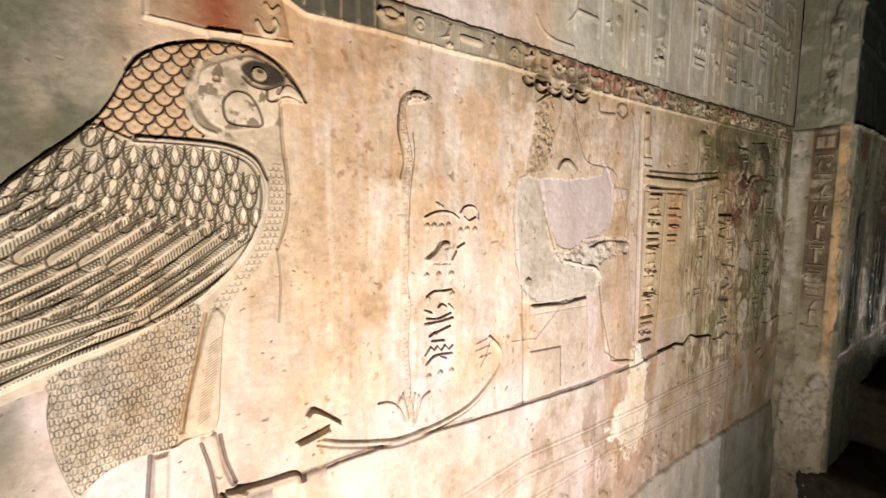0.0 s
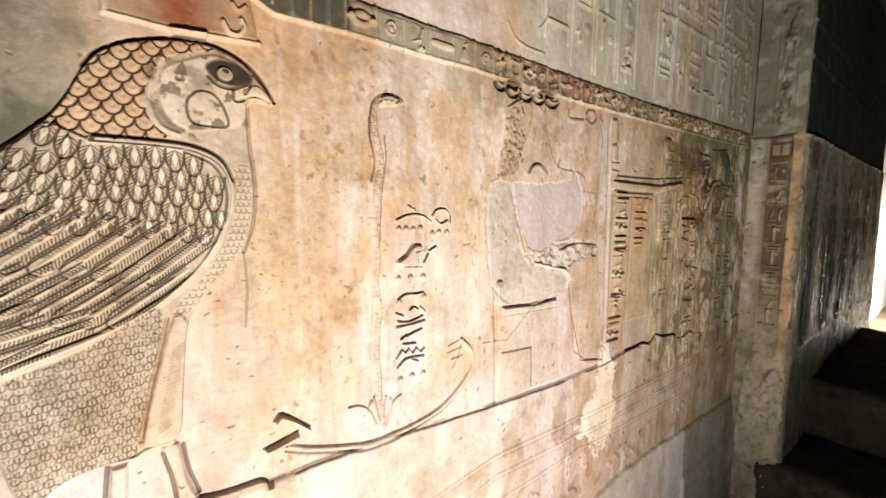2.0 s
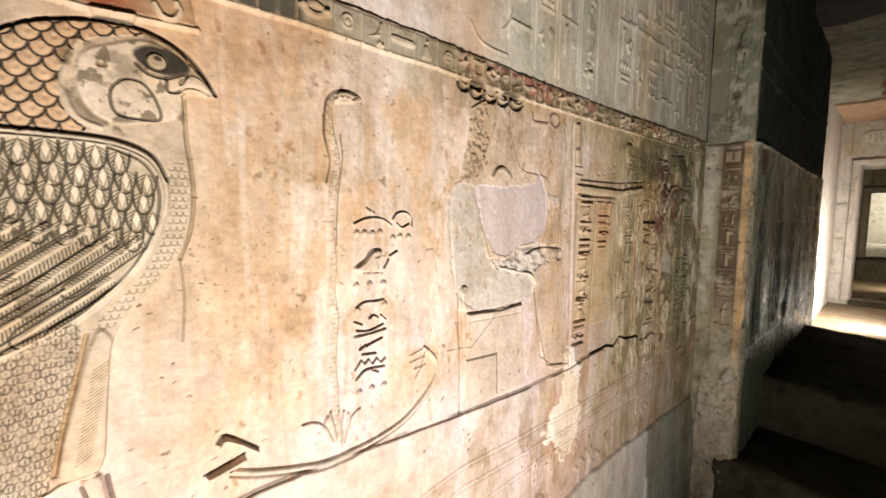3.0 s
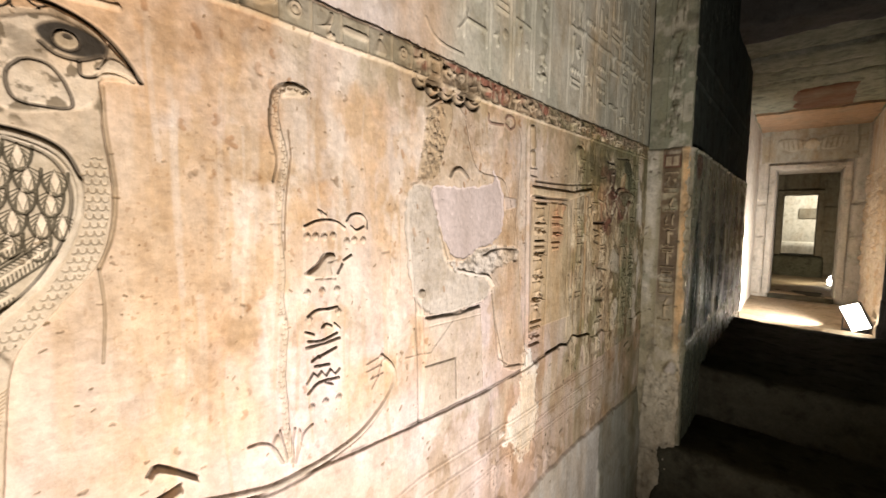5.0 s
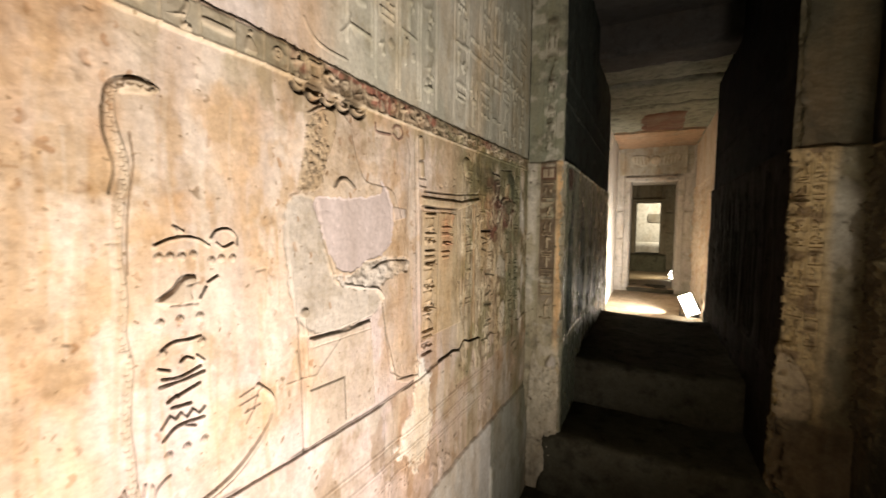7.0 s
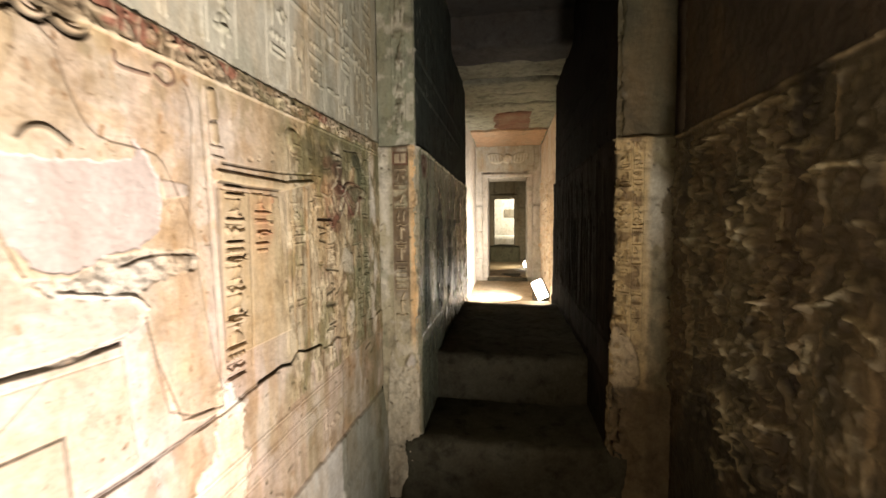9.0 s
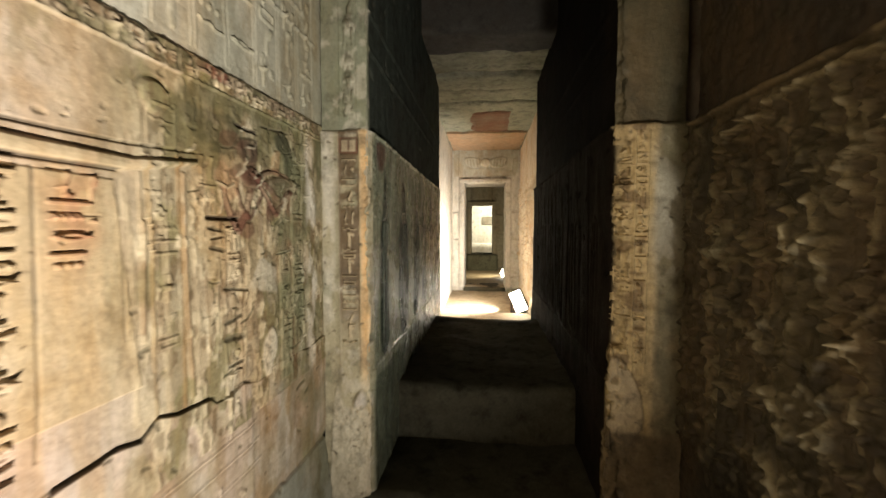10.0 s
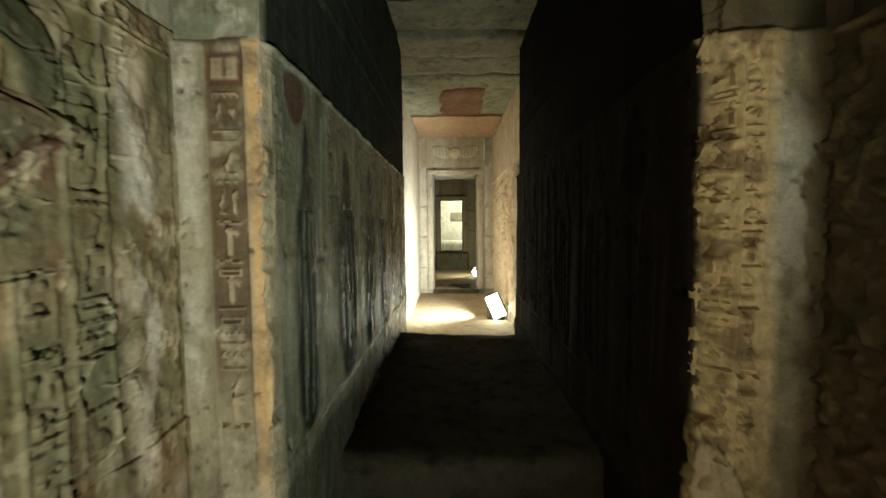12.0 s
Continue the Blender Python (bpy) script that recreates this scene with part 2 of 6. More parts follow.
    def tint(self, mask, colour):
        a = np.clip(mask, 0, 1)[..., None]
        self.C = self.C * (1 - a) + np.array(colour) * a

    def meshes(self, place, material, names, parents, others={}):
        """One mesh a part. place(U, V, H) gives x, y, z arrays."""
        X, Y, Z = place(self.U, self.V, self.H)
        co = np.stack([X, Y, Z], -1).reshape(-1, 3)
        rows, cols = self.U.shape
        idx = np.arange(rows * cols).reshape(rows, cols)
        quads = np.stack([idx[:-1, :-1], idx[:-1, 1:], idx[1:, 1:], idx[1:, :-1]], -1).reshape(-1, 4)
        labels = self.L[:-1, :-1].reshape(-1)
        colours = np.concatenate([self.C.reshape(-1, 3), np.ones((rows * cols, 1))], 1).astype(np.float32)
        made = {}
        names, parents = dict(names), dict(parents)
        for key, (name, owner) in self.made.items():
            names[key], parents[key] = (name, ""), owner
        order = np.argsort(labels, kind="stable")
        present, first = np.unique(labels[order], return_index=True)
        stops = dict(zip(present.tolist(), zip(first.tolist(), first.tolist()[1:] + [len(order)])))
        depth = lambda k: 0 if k not in parents or not isinstance(parents[k], (int, np.integer)) else 1 + depth(parents[k])
        for key in sorted(stops, key=lambda k: (depth(k), k)):
            q = quads[order[slice(*stops[key])]]
            used, inv = np.unique(q.reshape(-1), return_inverse=True)
            name, label = names[key]
            me = bpy.data.meshes.new(name)
            me.vertices.add(len(used))
            me.vertices.foreach_set("co", co[used].astype(np.float32).reshape(-1))
            me.loops.add(len(inv))
            me.loops.foreach_set("vertex_index", inv.astype(np.int32))
            me.polygons.add(len(q))
            me.polygons.foreach_set("loop_start", np.arange(0, len(inv), 4, dtype=np.int32))
            me.polygons.foreach_set("use_smooth", np.ones(len(q), bool))
            me.update(calc_edges=True)
            layer = me.color_attributes.new("paint", "FLOAT_COLOR", "POINT")
            layer.data.foreach_set("color", colours[used].reshape(-1))
            me.materials.append(others.get(key, material))
            ob = new(name, me)
            par = parents.get(key)
            while isinstance(par, (int, np.integer)):
                par = made.get(par, parents.get(par))
            ob.parent = par
            tagged(ob, label)
            made[key] = ob
        return made


def spaced(*spans):
    """Places along a line: spans of (from, to, first step, last step)."""
    out = []
    for a, b, s0, s1 in spans:
        x = a
        while x < b - 1e-6:
            out.append(x)
            x += s0 + (s1 - s0) * (x - a) / (b - a)
    return out + [spans[-1][1]]


def glyph(S, kind, u, v, w, h, hgt, colour=None, alpha=0.0, part=None):
    """One carved sign in a box w x h round (u, v)."""
    t = max(0.0022, min(w, h) * 0.11)
    add = lambda pts, k=1.0: S.line(pts, t * k * 1.5, hgt, colour, alpha, 0.35, part)
    a, b = w / 2, h / 2
    if kind == "bar":
        add([(u - a, v), (u + a, v)], 1.3)
    elif kind == "water":
        add([(u - a + w * i / 8, v + (b * 0.4 if i % 2 else -b * 0.4)) for i in range(9)])
    elif kind == "reed":
        add(curve([(u - a * 0.1, v - b), (u, v), (u + a * 0.3, v + b * 0.8)]))
        S.fill(curve([(u, v - b * 0.2), (u + a * 0.5, v + b * 0.3), (u + a * 0.35, v + b), (u - a * 0.1, v + b * 0.4)], 4, True), hgt, t, 0, colour, alpha, part)
    elif kind == "sun":
        S.fill(ring(u, v, min(a, b) * 0.75, min(a, b) * 0.75), hgt, t, 0, colour, alpha, part)
        S.line(ring(u, v, min(a, b) * 0.35, min(a, b) * 0.35), t, -hgt * 0.6)
    elif kind == "loaf":
        S.fill(ring(u, v - b * 0.4, a * 0.55, b * 0.8, 0, 180, 10), hgt, t, 0, colour, alpha, part)
    elif kind == "mouth":
        add(curve([(u - a, v), (u, v + b * 0.45), (u + a, v)]))
        add(curve([(u - a, v), (u, v - b * 0.45), (u + a, v)]))
    elif kind == "bird":
        S.fill(curve([(u - a, v - b * 0.5), (u - a * 0.3, v - b * 0.2), (u + a * 0.1, v + b * 0.5), (u + a * 0.25, v + b), (u + a * 0.7, v + b * 0.85), (u + a * 0.6, v + b * 0.3), (u + a * 0.4, v - b * 0.3), (u - a * 0.2, v - b * 0.55)], 4, True), hgt, t, 0, colour, alpha, part)
        add([(u + a * 0.1, v - b * 0.4), (u + a * 0.1, v - b)], 0.7)
        add([(u + a * 0.1, v - b), (u + a * 0.6, v - b)], 0.7)
    elif kind == "snake":
        add(curve([(u - a, v + b * 0.3), (u - a * 0.7, v - b * 0.3), (u - a * 0.2, v + b * 0.2), (u + a * 0.3, v - b * 0.3), (u + a, v - b * 0.1)]))
    elif kind == "box":
        add([(u - a * 0.8, v - b * 0.7), (u + a * 0.8, v - b * 0.7), (u + a * 0.8, v + b * 0.7), (u - a * 0.8, v + b * 0.7), (u - a * 0.8, v - b * 0.7)])
    elif kind == "dots":
        for i in (-1, 0, 1):
            S.fill(ring(u + i * a * 0.65, v, a * 0.22, a * 0.22, n=8), hgt, t, 0, colour, alpha, part)
    elif kind == "staff":
        add([(u, v - b), (u, v + b)])
        add([(u, v + b), (u + a * 0.5, v + b * 0.7)])
    elif kind == "ankh":
        add(ring(u, v + b * 0.5, a * 0.35, b * 0.45))
        add([(u, v), (u, v - b)])
        add([(u - a * 0.6, v), (u + a * 0.6, v)])
    elif kind == "seated":
        S.fill(ring(u + a * 0.1, v + b * 0.7, a * 0.3, b * 0.28), hgt, t, 0, colour, alpha, part)
        S.fill(curve([(u - a * 0.5, v - b), (u - a * 0.4, v + b * 0.2), (u, v + b * 0.4), (u + a * 0.4, v), (u + a * 0.7, v - b * 0.4), (u + a * 0.6, v - b)], 4, True), hgt, t, 0, colour, alpha, part)


WIDE = ("bar", "water", "mouth", "snake", "dots", "box", "bar", "water")
TALL = ("reed", "bird", "ankh", "staff", "seated", "bird")


def sign_column(S, u0, u1, v0, v1, hgt, rng, colour=None, alpha=0.0, owner=None, lines=True, gaps=0.1):
    """A column of signs from v1 down to v0; each is a part of its own where an owner is given."""
    own = lambda: None if owner is None else S.piece("hieroglyph", owner)
    w, v = u1 - u0, v1
    if lines:
        for u in (u0, u1):
            S.line([(u, v0), (u, v1)], 0.004, hgt * 0.8, None, 0, 0.3)
    w *= 0.8
    mid = (u0 + u1) / 2
    while v > v0 + w * 0.3:
        if rng.random() < 0.45:
            h = w * rng.uniform(0.28, 0.42)
            if rng.random() > gaps:
                glyph(S, rng.choice(WIDE), mid, v - h / 2, w, h, hgt, colour, alpha, own())
        else:
            h = w * rng.uniform(0.75, 1.05)
            if rng.random() > gaps and v - h > v0:
                if rng.random() < 0.5:
                    glyph(S, rng.choice(TALL), mid, v - h / 2, w, h, hgt, colour, alpha, own())
                else:
                    glyph(S, rng.choice(TALL), mid - w * 0.27, v - h / 2, w * 0.45, h, hgt, colour, alpha, own())
                    glyph(S, rng.choice(("sun", "loaf", "reed", "staff", "mouth")), mid + w * 0.27, v - h / 2, w * 0.45, h, hgt, colour, alpha, own())
        v -= h + w * 0.14


def pits(S, count, rng, u0, u1, v0, v1, size=0.004, depth=0.002, colour=(0.22, 0.15, 0.08)):
    for _ in range(count):
        u, v, r = rng.uniform(u0, u1), rng.uniform(v0, v1), size * rng.uniform(0.4, 1.5)
        S.line(curve([(u, v), (u + r * rng.uniform(-1, 1), v + r * rng.uniform(-1, 1)), (u + r * rng.uniform(-2, 2), v + r * rng.uniform(-1, 1))], 2), r, -depth, colour, rng.uniform(0.3, 0.9))

# ---- the carved left wall ----
WALL_X = -0.60
DARK_LINE = (0.10, 0.085, 0.06)
# engraved ink lines, and shadow painted beside raised edges
INK_SHADE = (0.07, 0.06, 0.045)
QUILL = (0.115, 0.10, 0.065)
FALCON, WING, HEAD, BREAST, LEG, COBRA, BOAT, SIGNS, FIGURE, PATCH, PANEL, FRIEZE, UPPER, DADO, LOTUS, FACE, THRONE, RED = range(1, 19)


def carve_left(S):
    rng = random.Random(4)
    U, V = S.U, S.V

    # uneven dressing of the stone and broad pigment remains
    S.H += 0.006 * (fbm(U, V, 2.2, 5) - 0.5) + 0.0022 * (fbm(U, V, 16, 6) - 0.5) + 0.0012 * (fbm(U, V, 90, 7, 2) - 0.5)
    ochre = smooth01((fbm(U * 1.6, V * 0.5, 3.0, 21) - 0.44) * 5)
    streak = smooth01((fbm(U * 5, V * 0.35, 4.0, 22) - 0.5) * 5) * smooth01((V - 1.15) * 4) * smooth01((1.98 - V) * 8)
    S.tint(0.35 * streak, (0.58, 0.40, 0.22))
    S.tint(0.42 * ochre * smooth01((V - 1.25) * 3), (0.66, 0.48, 0.28))
    blush = smooth01((fbm(U, V, 9, 33) - 0.55) * 6) * np.exp(-((U - 1.06) / 0.13) ** 2 - ((V - 1.72) / 0.13) ** 2)
    S.tint(0.9 * blush, (0.62, 0.36, 0.14))
    blush = smooth01((fbm(U, V, 9, 34) - 0.45) * 6) * np.exp(-((U - 0.84) / 0.06) ** 2 - ((V - 1.62) / 0.16) ** 2)
    S.tint(0.8 * blush, (0.60, 0.38, 0.20))
    mottle = smooth01((fbm(U, V * 0.8, 7.5, 36) - 0.50) * 6) * smooth01((V - 1.2) * 4) * smooth01((1.5 - U) * 2) * smooth01((U - 0.6) * 6)
    S.tint(0.6 * mottle, (0.60, 0.445, 0.275))
    speck = smooth01((fbm(U, V, 150, 37, 2) - 0.74) * 14) * (0.3 + mottle)
    S.tint(0.4 * speck, (0.34, 0.20, 0.09))
    pale = smooth01((fbm(U, V, 4, 41) - 0.34) * 4) * smooth01((1.56 - V) * 4)
    S.tint(0.75 * pale, (0.735, 0.64, 0.62))
    field = smooth01((V - 1.12) * 5) * smooth01((1.99 - V) * 12) * smooth01((U - 0.62) * 6) * smooth01((2.1 - U) * 3)
    S.tint(0.55 * field * smooth01((fbm(U * 6, V * 0.8, 3.5, 43) - 0.53) * 8), (0.74, 0.66, 0.55))
    S.tint(0.5 * field * smooth01((fbm(U * 1.3, V, 5.5, 44) - 0.54) * 7), (0.62, 0.41, 0.21))
    S.tint(0.45 * field * smooth01((fbm(U * 1.5, V, 14, 45) - 0.57) * 9), (0.52, 0.36, 0.19))
    S.tint(0.5 * field * smooth01((fbm(U * 1.5, V, 11, 46) - 0.58) * 9), (0.76, 0.69, 0.60))
    hang = smooth01((fbm(U * 2.2, V, 7, 47) - 0.45) * 6) * smooth01((V - 1.84) * 10) * smooth01((U - 0.85) * 6)
    S.tint(0.55 * hang, (0.42, 0.35, 0.20))
    S.tint(0.5 * smooth01((fbm(U * 1.5, V, 18, 48) - 0.55) * 9) * smooth01((V - 1.76) * 7) * smooth01((U - 1.0) * 5), (0.27, 0.22, 0.11))
    # grey bare ground behind the falcon's back
    S.tint(0.9 * smooth01((0.56 - U) * 6 + 1.2 * (fbm(U, V, 8, 19) - 0.5)) * smooth01((V - 1.5) * 4), (0.22, 0.21, 0.15))
    S.tint(0.85 * smooth01((0.44 - U) * 8) * smooth01((1.42 - V) * 5), (0.27, 0.245, 0.175))
    for u, v, ru, rv, k in ((0.42, 1.86, 0.05, 0.03, 181), (0.36, 1.78, 0.03, 0.05, 182), (0.50, 1.92, 0.03, 0.02, 183), (0.40, 1.94, 0.04, 0.02, 184), (0.45, 1.76, 0.03, 0.03, 185)):
        S.tint(0.55 * np.exp(-((U - u) / (2 * ru)) ** 2 - ((V - v) / (2 * rv)) ** 2) * smooth01((fbm(U, V, 24, k) - 0.46) * 6), (0.10, 0.12, 0.085) if k % 2 else (0.40, 0.38, 0.28))
    damp = smooth01((fbm(U, V, 6, 24) - 0.46) * 6) * smooth01((0.62 - U) * 7)
    S.tint(0.7 * damp, (0.13, 0.14, 0.085))
    S.tint(0.5 * smooth01((fbm(U, V, 17, 26) - 0.55) * 8) * smooth01((0.60 - U) * 7) * smooth01((V - 1.5) * 4), (0.36, 0.34, 0.25))
    rim = smooth01((fbm(U, V, 14, 25) - 0.40) * 6) * np.exp(-((U - 0.505) / 0.035) ** 2 - ((V - 1.80) / 0.06) ** 2)
    S.tint(0.6 * rim, (0.16, 0.13, 0.085))
    # yellow-brown, more worn stone towards the corner
    worn = smooth01((U - 1.75) * 2.2)
    S.tint(0.8 * worn, (0.44, 0.365, 0.22))
    S.tint(0.8 * smooth01((U - 2.35) * 2.2) * smooth01((fbm(U, V, 6, 52) - 0.36) * 4), (0.30, 0.29, 0.175))
    S.H += worn * (0.006 * (fbm(U, V, 9, 61) - 0.5) + 0.002 * (fbm(U * 1.8, V, 26, 62) - 0.5))
    red = smooth01((fbm(U, V, 12, 71) - 0.52) * 8) * np.exp(-((U - 2.78) / 0.17) ** 2 - ((V - 1.62) / 0.16) ** 2)
    S.tint(0.9 * red, (0.24, 0.07, 0.05))
    S.tint(0.7 * smooth01((fbm(U, V * 0.6, 13, 72) - 0.52) * 8) * np.exp(-((U - 2.72) / 0.14) ** 2 - ((V - 1.25) / 0.12) ** 2), (0.25, 0.06, 0.05))

    # dado below the scenes, a little proud, with its uneven upper edge
    edge = [(0.349, 1.187), (0.457, 1.151), (0.626, 1.144), (0.785, 1.151), (0.903, 1.149), (1.264, 1.128), (1.528, 1.117), (1.735, 1.122), (1.897, 1.136), (1.97, 1.142), (2.03, 1.146), (2.085, 1.132), (2.11, 1.150), (2.131, 1.162), (2.19, 1.142), (2.30, 1.130), (2.325, 1.112), (2.601, 1.098)]
    edge_v = np.interp(U, [p[0] for p in edge], [p[1] for p in edge]) + 0.004 * (fbm(U, V * 0, 30, 81) - 0.5) + 0.04 * smooth01((U - 2.28) * 6) * (fbm(U, V * 0, 9, 82) - 0.5)
    under = smooth01((edge_v - V) / 0.0035)
    S.H += 0.0048 * under * (0.45 + 0.9 * smooth01((fbm(U, V * 0, 5, 83) - 0.36) * 6))
    S.L[(under > 0.5)] = DADO
    # shadow of the proud dado edge, painted as a thin dark line
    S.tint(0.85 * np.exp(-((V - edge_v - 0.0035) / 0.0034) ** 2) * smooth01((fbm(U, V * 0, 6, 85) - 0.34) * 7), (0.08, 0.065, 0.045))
    S.tint(0.5 * under * smooth01((fbm(U * 2, V * 0.5, 5, 84) - 0.4) * 5), (0.62, 0.50, 0.42))
    for pts in ([(0.902, 0.943), (1.268, 0.991), (1.678, 0.979), (2.505, 0.978)], [(1.015, 0.889), (1.27, 0.935), (1.682, 0.922), (2.516, 0.916)], [(1.148, 0.825), (1.304, 0.862), (1.686, 0.874), (2.527, 0.847)]):
        S.line(pts, 0.005, 0.0035)
        S.line([(u, v - 0.008) for u, v in pts], 0.005, -0.003)
    for i in range(16):
        u, v = rng.uniform(1.3, 2.6), rng.uniform(0.72, 0.86)
        glyph(S, rng.choice(("seated", "loaf", "bird", "mouth")), u, v, 0.06, 0.08, 0.0035)
    S.tint(0.5 * under * smooth01((fbm(U * 1.6, V, 11, 86) - 0.53) * 8) * smooth01((U - 1.0) * 3), (0.36, 0.25, 0.13))
    S.tint(0.55 * under * smooth01((fbm(U * 1.4, V, 8, 87) - 0.55) * 8), (0.70, 0.65, 0.56))
    # bare white mend, splashed down over the edge
    splash = np.exp(-((U - 1.775) / 0.055) ** 2 - ((V - 1.02) / 0.13) ** 2) + 0.9 * np.exp(-((U - 1.74) / 0.09) ** 2 - ((V - 0.93) / 0.07) ** 2)
    near_splash = smooth01(splash * 6)
    splash = near_splash * smooth01((splash + 0.9 * (fbm(U, V, 17, 91) - 0.5) + 0.5 * (fbm(U, V, 60, 92) - 0.5) - 0.30) * 6)
    S.tint(splash, (0.96, 1.0, 1.0))
    S.H += 0.004 * splash
    # smooth grey plinth course at the foot
    foot = smooth01((np.interp(U, [1.4, 1.9, 2.1, 3.06], [0.60, 0.70, 0.70, 0.66]) + 0.02 * (fbm(U, V * 0, 14, 95) - 0.5) - V) / 0.008) * smooth01((U - 1.2) * 6)
    S.H += 0.012 * foot
    S.tint(0.9 * foot, (0.62, 0.62, 0.57))
    S.tint(0.9 * foot * smooth01((U - 2.42) * 60), (0.30, 0.31, 0.25))
    S.H += 0.012 * foot * smooth01((0.47 - V) / 0.02) * smooth01((U - 2.42) * 60)

    # upper wall, grey-green plaster set back above the frieze
    top_line = [(0.694, 2.0), (0.885, 1.994), (1.158, 1.996), (1.383, 1.995), (1.877, 1.994), (3.024, 2.021)]
    top_v = np.interp(U, [p[0] for p in top_line], [p[1] for p in top_line]) + 0.006 * (fbm(U, V * 0, 22, 101) - 0.5)
    above = smooth01((V - top_v) / 0.006)
    S.H -= 0.008 * above
    S.L[above > 0.5] = UPPER
    S.tint(above * smooth01((U - 1.15) * 3.0), (0.58, 0.57, 0.47))
    S.tint(above * smooth01((U - 2.2) * 1.4) * 0.6, (0.34, 0.35, 0.26))
    S.tint(0.5 * above * smooth01((fbm(U, V * 0.5, 7, 103) - 0.5) * 6) * smooth01((U - 1.3) * 3), (0.34, 0.35, 0.27))
    S.tint(0.8 * above * smooth01((U - 0.85) * 8) * smooth01((1.42 - U) * 6), (0.70, 0.64, 0.59))
    columns = spaced((1.42, 3.0, 0.115, 0.155))
    for i, (a, b) in enumerate(zip(columns[:-1], columns[1:])):
        if i not in (4,):
            sign_column(S, a + 0.008, b - 0.008, 2.03 + (0.05 if i == 0 else 0), 2.75, 0.0062, rng, (0.30, 0.30, 0.22), 0.35, UPPER, True, 0.15)
    S.line(curve([(1.288, 2.074), (1.309, 2.047), (1.35, 2.033), (1.425, 2.032)]), 0.004, 0.005, DARK_LINE, 0.5)
    S.line(curve([(1.441, 2.148), (1.421, 2.109), (1.404, 2.091)]), 0.004, 0.005, DARK_LINE, 0.4)
    for pts in ([(2.103, 2.325), (2.49, 2.333), (3.022, 2.341)], [(2.472, 2.427), (2.925, 2.419)]):
        S.line(pts, 0.010, 0.007, (0.40, 0.41, 0.34), 0.5)

    # frieze band of squared signs between two fillets
    low = [(0.692, 1.954), (0.743, 1.93), (0.885, 1.935), (1.037, 1.934), (1.159, 1.937), (1.502, 1.933), (1.883, 1.936), (2.398, 1.943), (3.04, 1.954)]
    high = [(0.694, 2.0), (0.745, 1.987), (0.885, 1.994), (1.036, 1.993), (1.158, 1.996), (1.383, 1.995), (1.877, 1.994), (2.387, 2.006), (3.024, 2.021)]
    band = low + high[::-1]
    mask = S.fill(band, 0.003, 0.006, 0, (0.30, 0.29, 0.21), 0.75, FRIEZE)
    S.tint(0.7 * mask * smooth01((U - 1.27) * 9), (0.24, 0.17, 0.11))
    S.tint(0.75 * mask * smooth01((fbm(U, V, 13, 111) - 0.5) * 8) * smooth01((U - 1.22) * 20), (0.26, 0.09, 0.06))
    S.tint(0.95 * mask * smooth01((0.885 - U) * 60), (0.085, 0.09, 0.07))
    S.line(low, 0.006, 0.006, (0.62, 0.54, 0.40), 0.9)
    crumble = np.clip(mask, 0, 1) * smooth01((U - 1.15) * 6)
    S.H += crumble * (0.012 * (fbm(U, V, 34, 113) - 0.5) + 0.008 * (fbm(U, V, 80, 114, 2) - 0.5))
    S.tint(0.8 * crumble * smooth01((fbm(U, V, 30, 115) - 0.5) * 7), (0.11, 0.085, 0.05))
    S.tint(0.6 * crumble * smooth01((U - 1.75) * 4) * smooth01((fbm(U, V, 9, 116) - 0.35) * 4), (0.16, 0.165, 0.09))
    low_v = lambda u: float(np.interp(u, [p[0] for p in low], [p[1] for p in low]))
    high_v = lambda u: float(np.interp(u, [p[0] for p in high], [p[1] for p in high]))
    u, i = 0.71, 0
    while u < 2.95:
        h = high_v(u) - low_v(u)
        w = 0.050 if u > 1.18 else 0.062
        kind = ("sun", "ankh", "box", "mouth", "sun", "bird", "bar", "seated")[i % 8]
        if not (0.73 < u < 0.88):
            glyph(S, kind, u, (high_v(u) + low_v(u)) / 2, w * 0.75, h * 0.72, 0.006, (0.55, 0.47, 0.34), 0.55, S.piece("frieze_sign", FRIEZE))
        else:
            S.line([(u, low_v(u) + 0.01), (u, high_v(u) - 0.01)], 0.008, 0.004, (0.17, 0.175, 0.135), 0.8)
        S.line([(u + w / 2, low_v(u)), (u + w / 2, high_v(u))], 0.004, 0.004, (0.5, 0.43, 0.3), 0.5)
        u, i = u + w, i + 1
    # broken hole where the frieze has come away
    (hu, hv), (h2, h3) = [(1.308, 1.928), (1.436, 1.928)]
    hole = np.exp(-((U - hu) / 0.045) ** 2 - ((V - hv) / 0.016) ** 2) + np.exp(-((U - h2) / 0.040) ** 2 - ((V - h3) / 0.014) ** 2) + 0.7 * (fbm(U, V, 34, 151) - 0.5)
    hole = smooth01((hole - 0.45) * 5) * (np.abs(U - hu) < 0.16)
    S.H -= 0.010 * hole
    S.tint(0.9 * hole, (0.11, 0.09, 0.06))
    for u, v, w in ((1.262, 1.930, 0.020), (1.305, 1.922, 0.022), (1.352, 1.920, 0.022), (1.400, 1.922, 0.024), (1.456, 1.926, 0.030)):
        S.line(ring(u, v + w * 0.25, w, w * 0.8, 190, 350, 10), 0.006, 0.006, (0.46, 0.38, 0.26), 0.6, 0.2)
        S.line(ring(u, v + w * 0.25 - 0.009, w * 1.02, w * 0.8, 195, 345, 10), 0.0065, -0.009, (0.05, 0.04, 0.025), 0.95, 0.25)
        S.tint(0.75 * np.exp(-((U - u) / (w * 0.8)) ** 2 - ((V - v - 0.020) / 0.014) ** 2), (0.13, 0.095, 0.055))
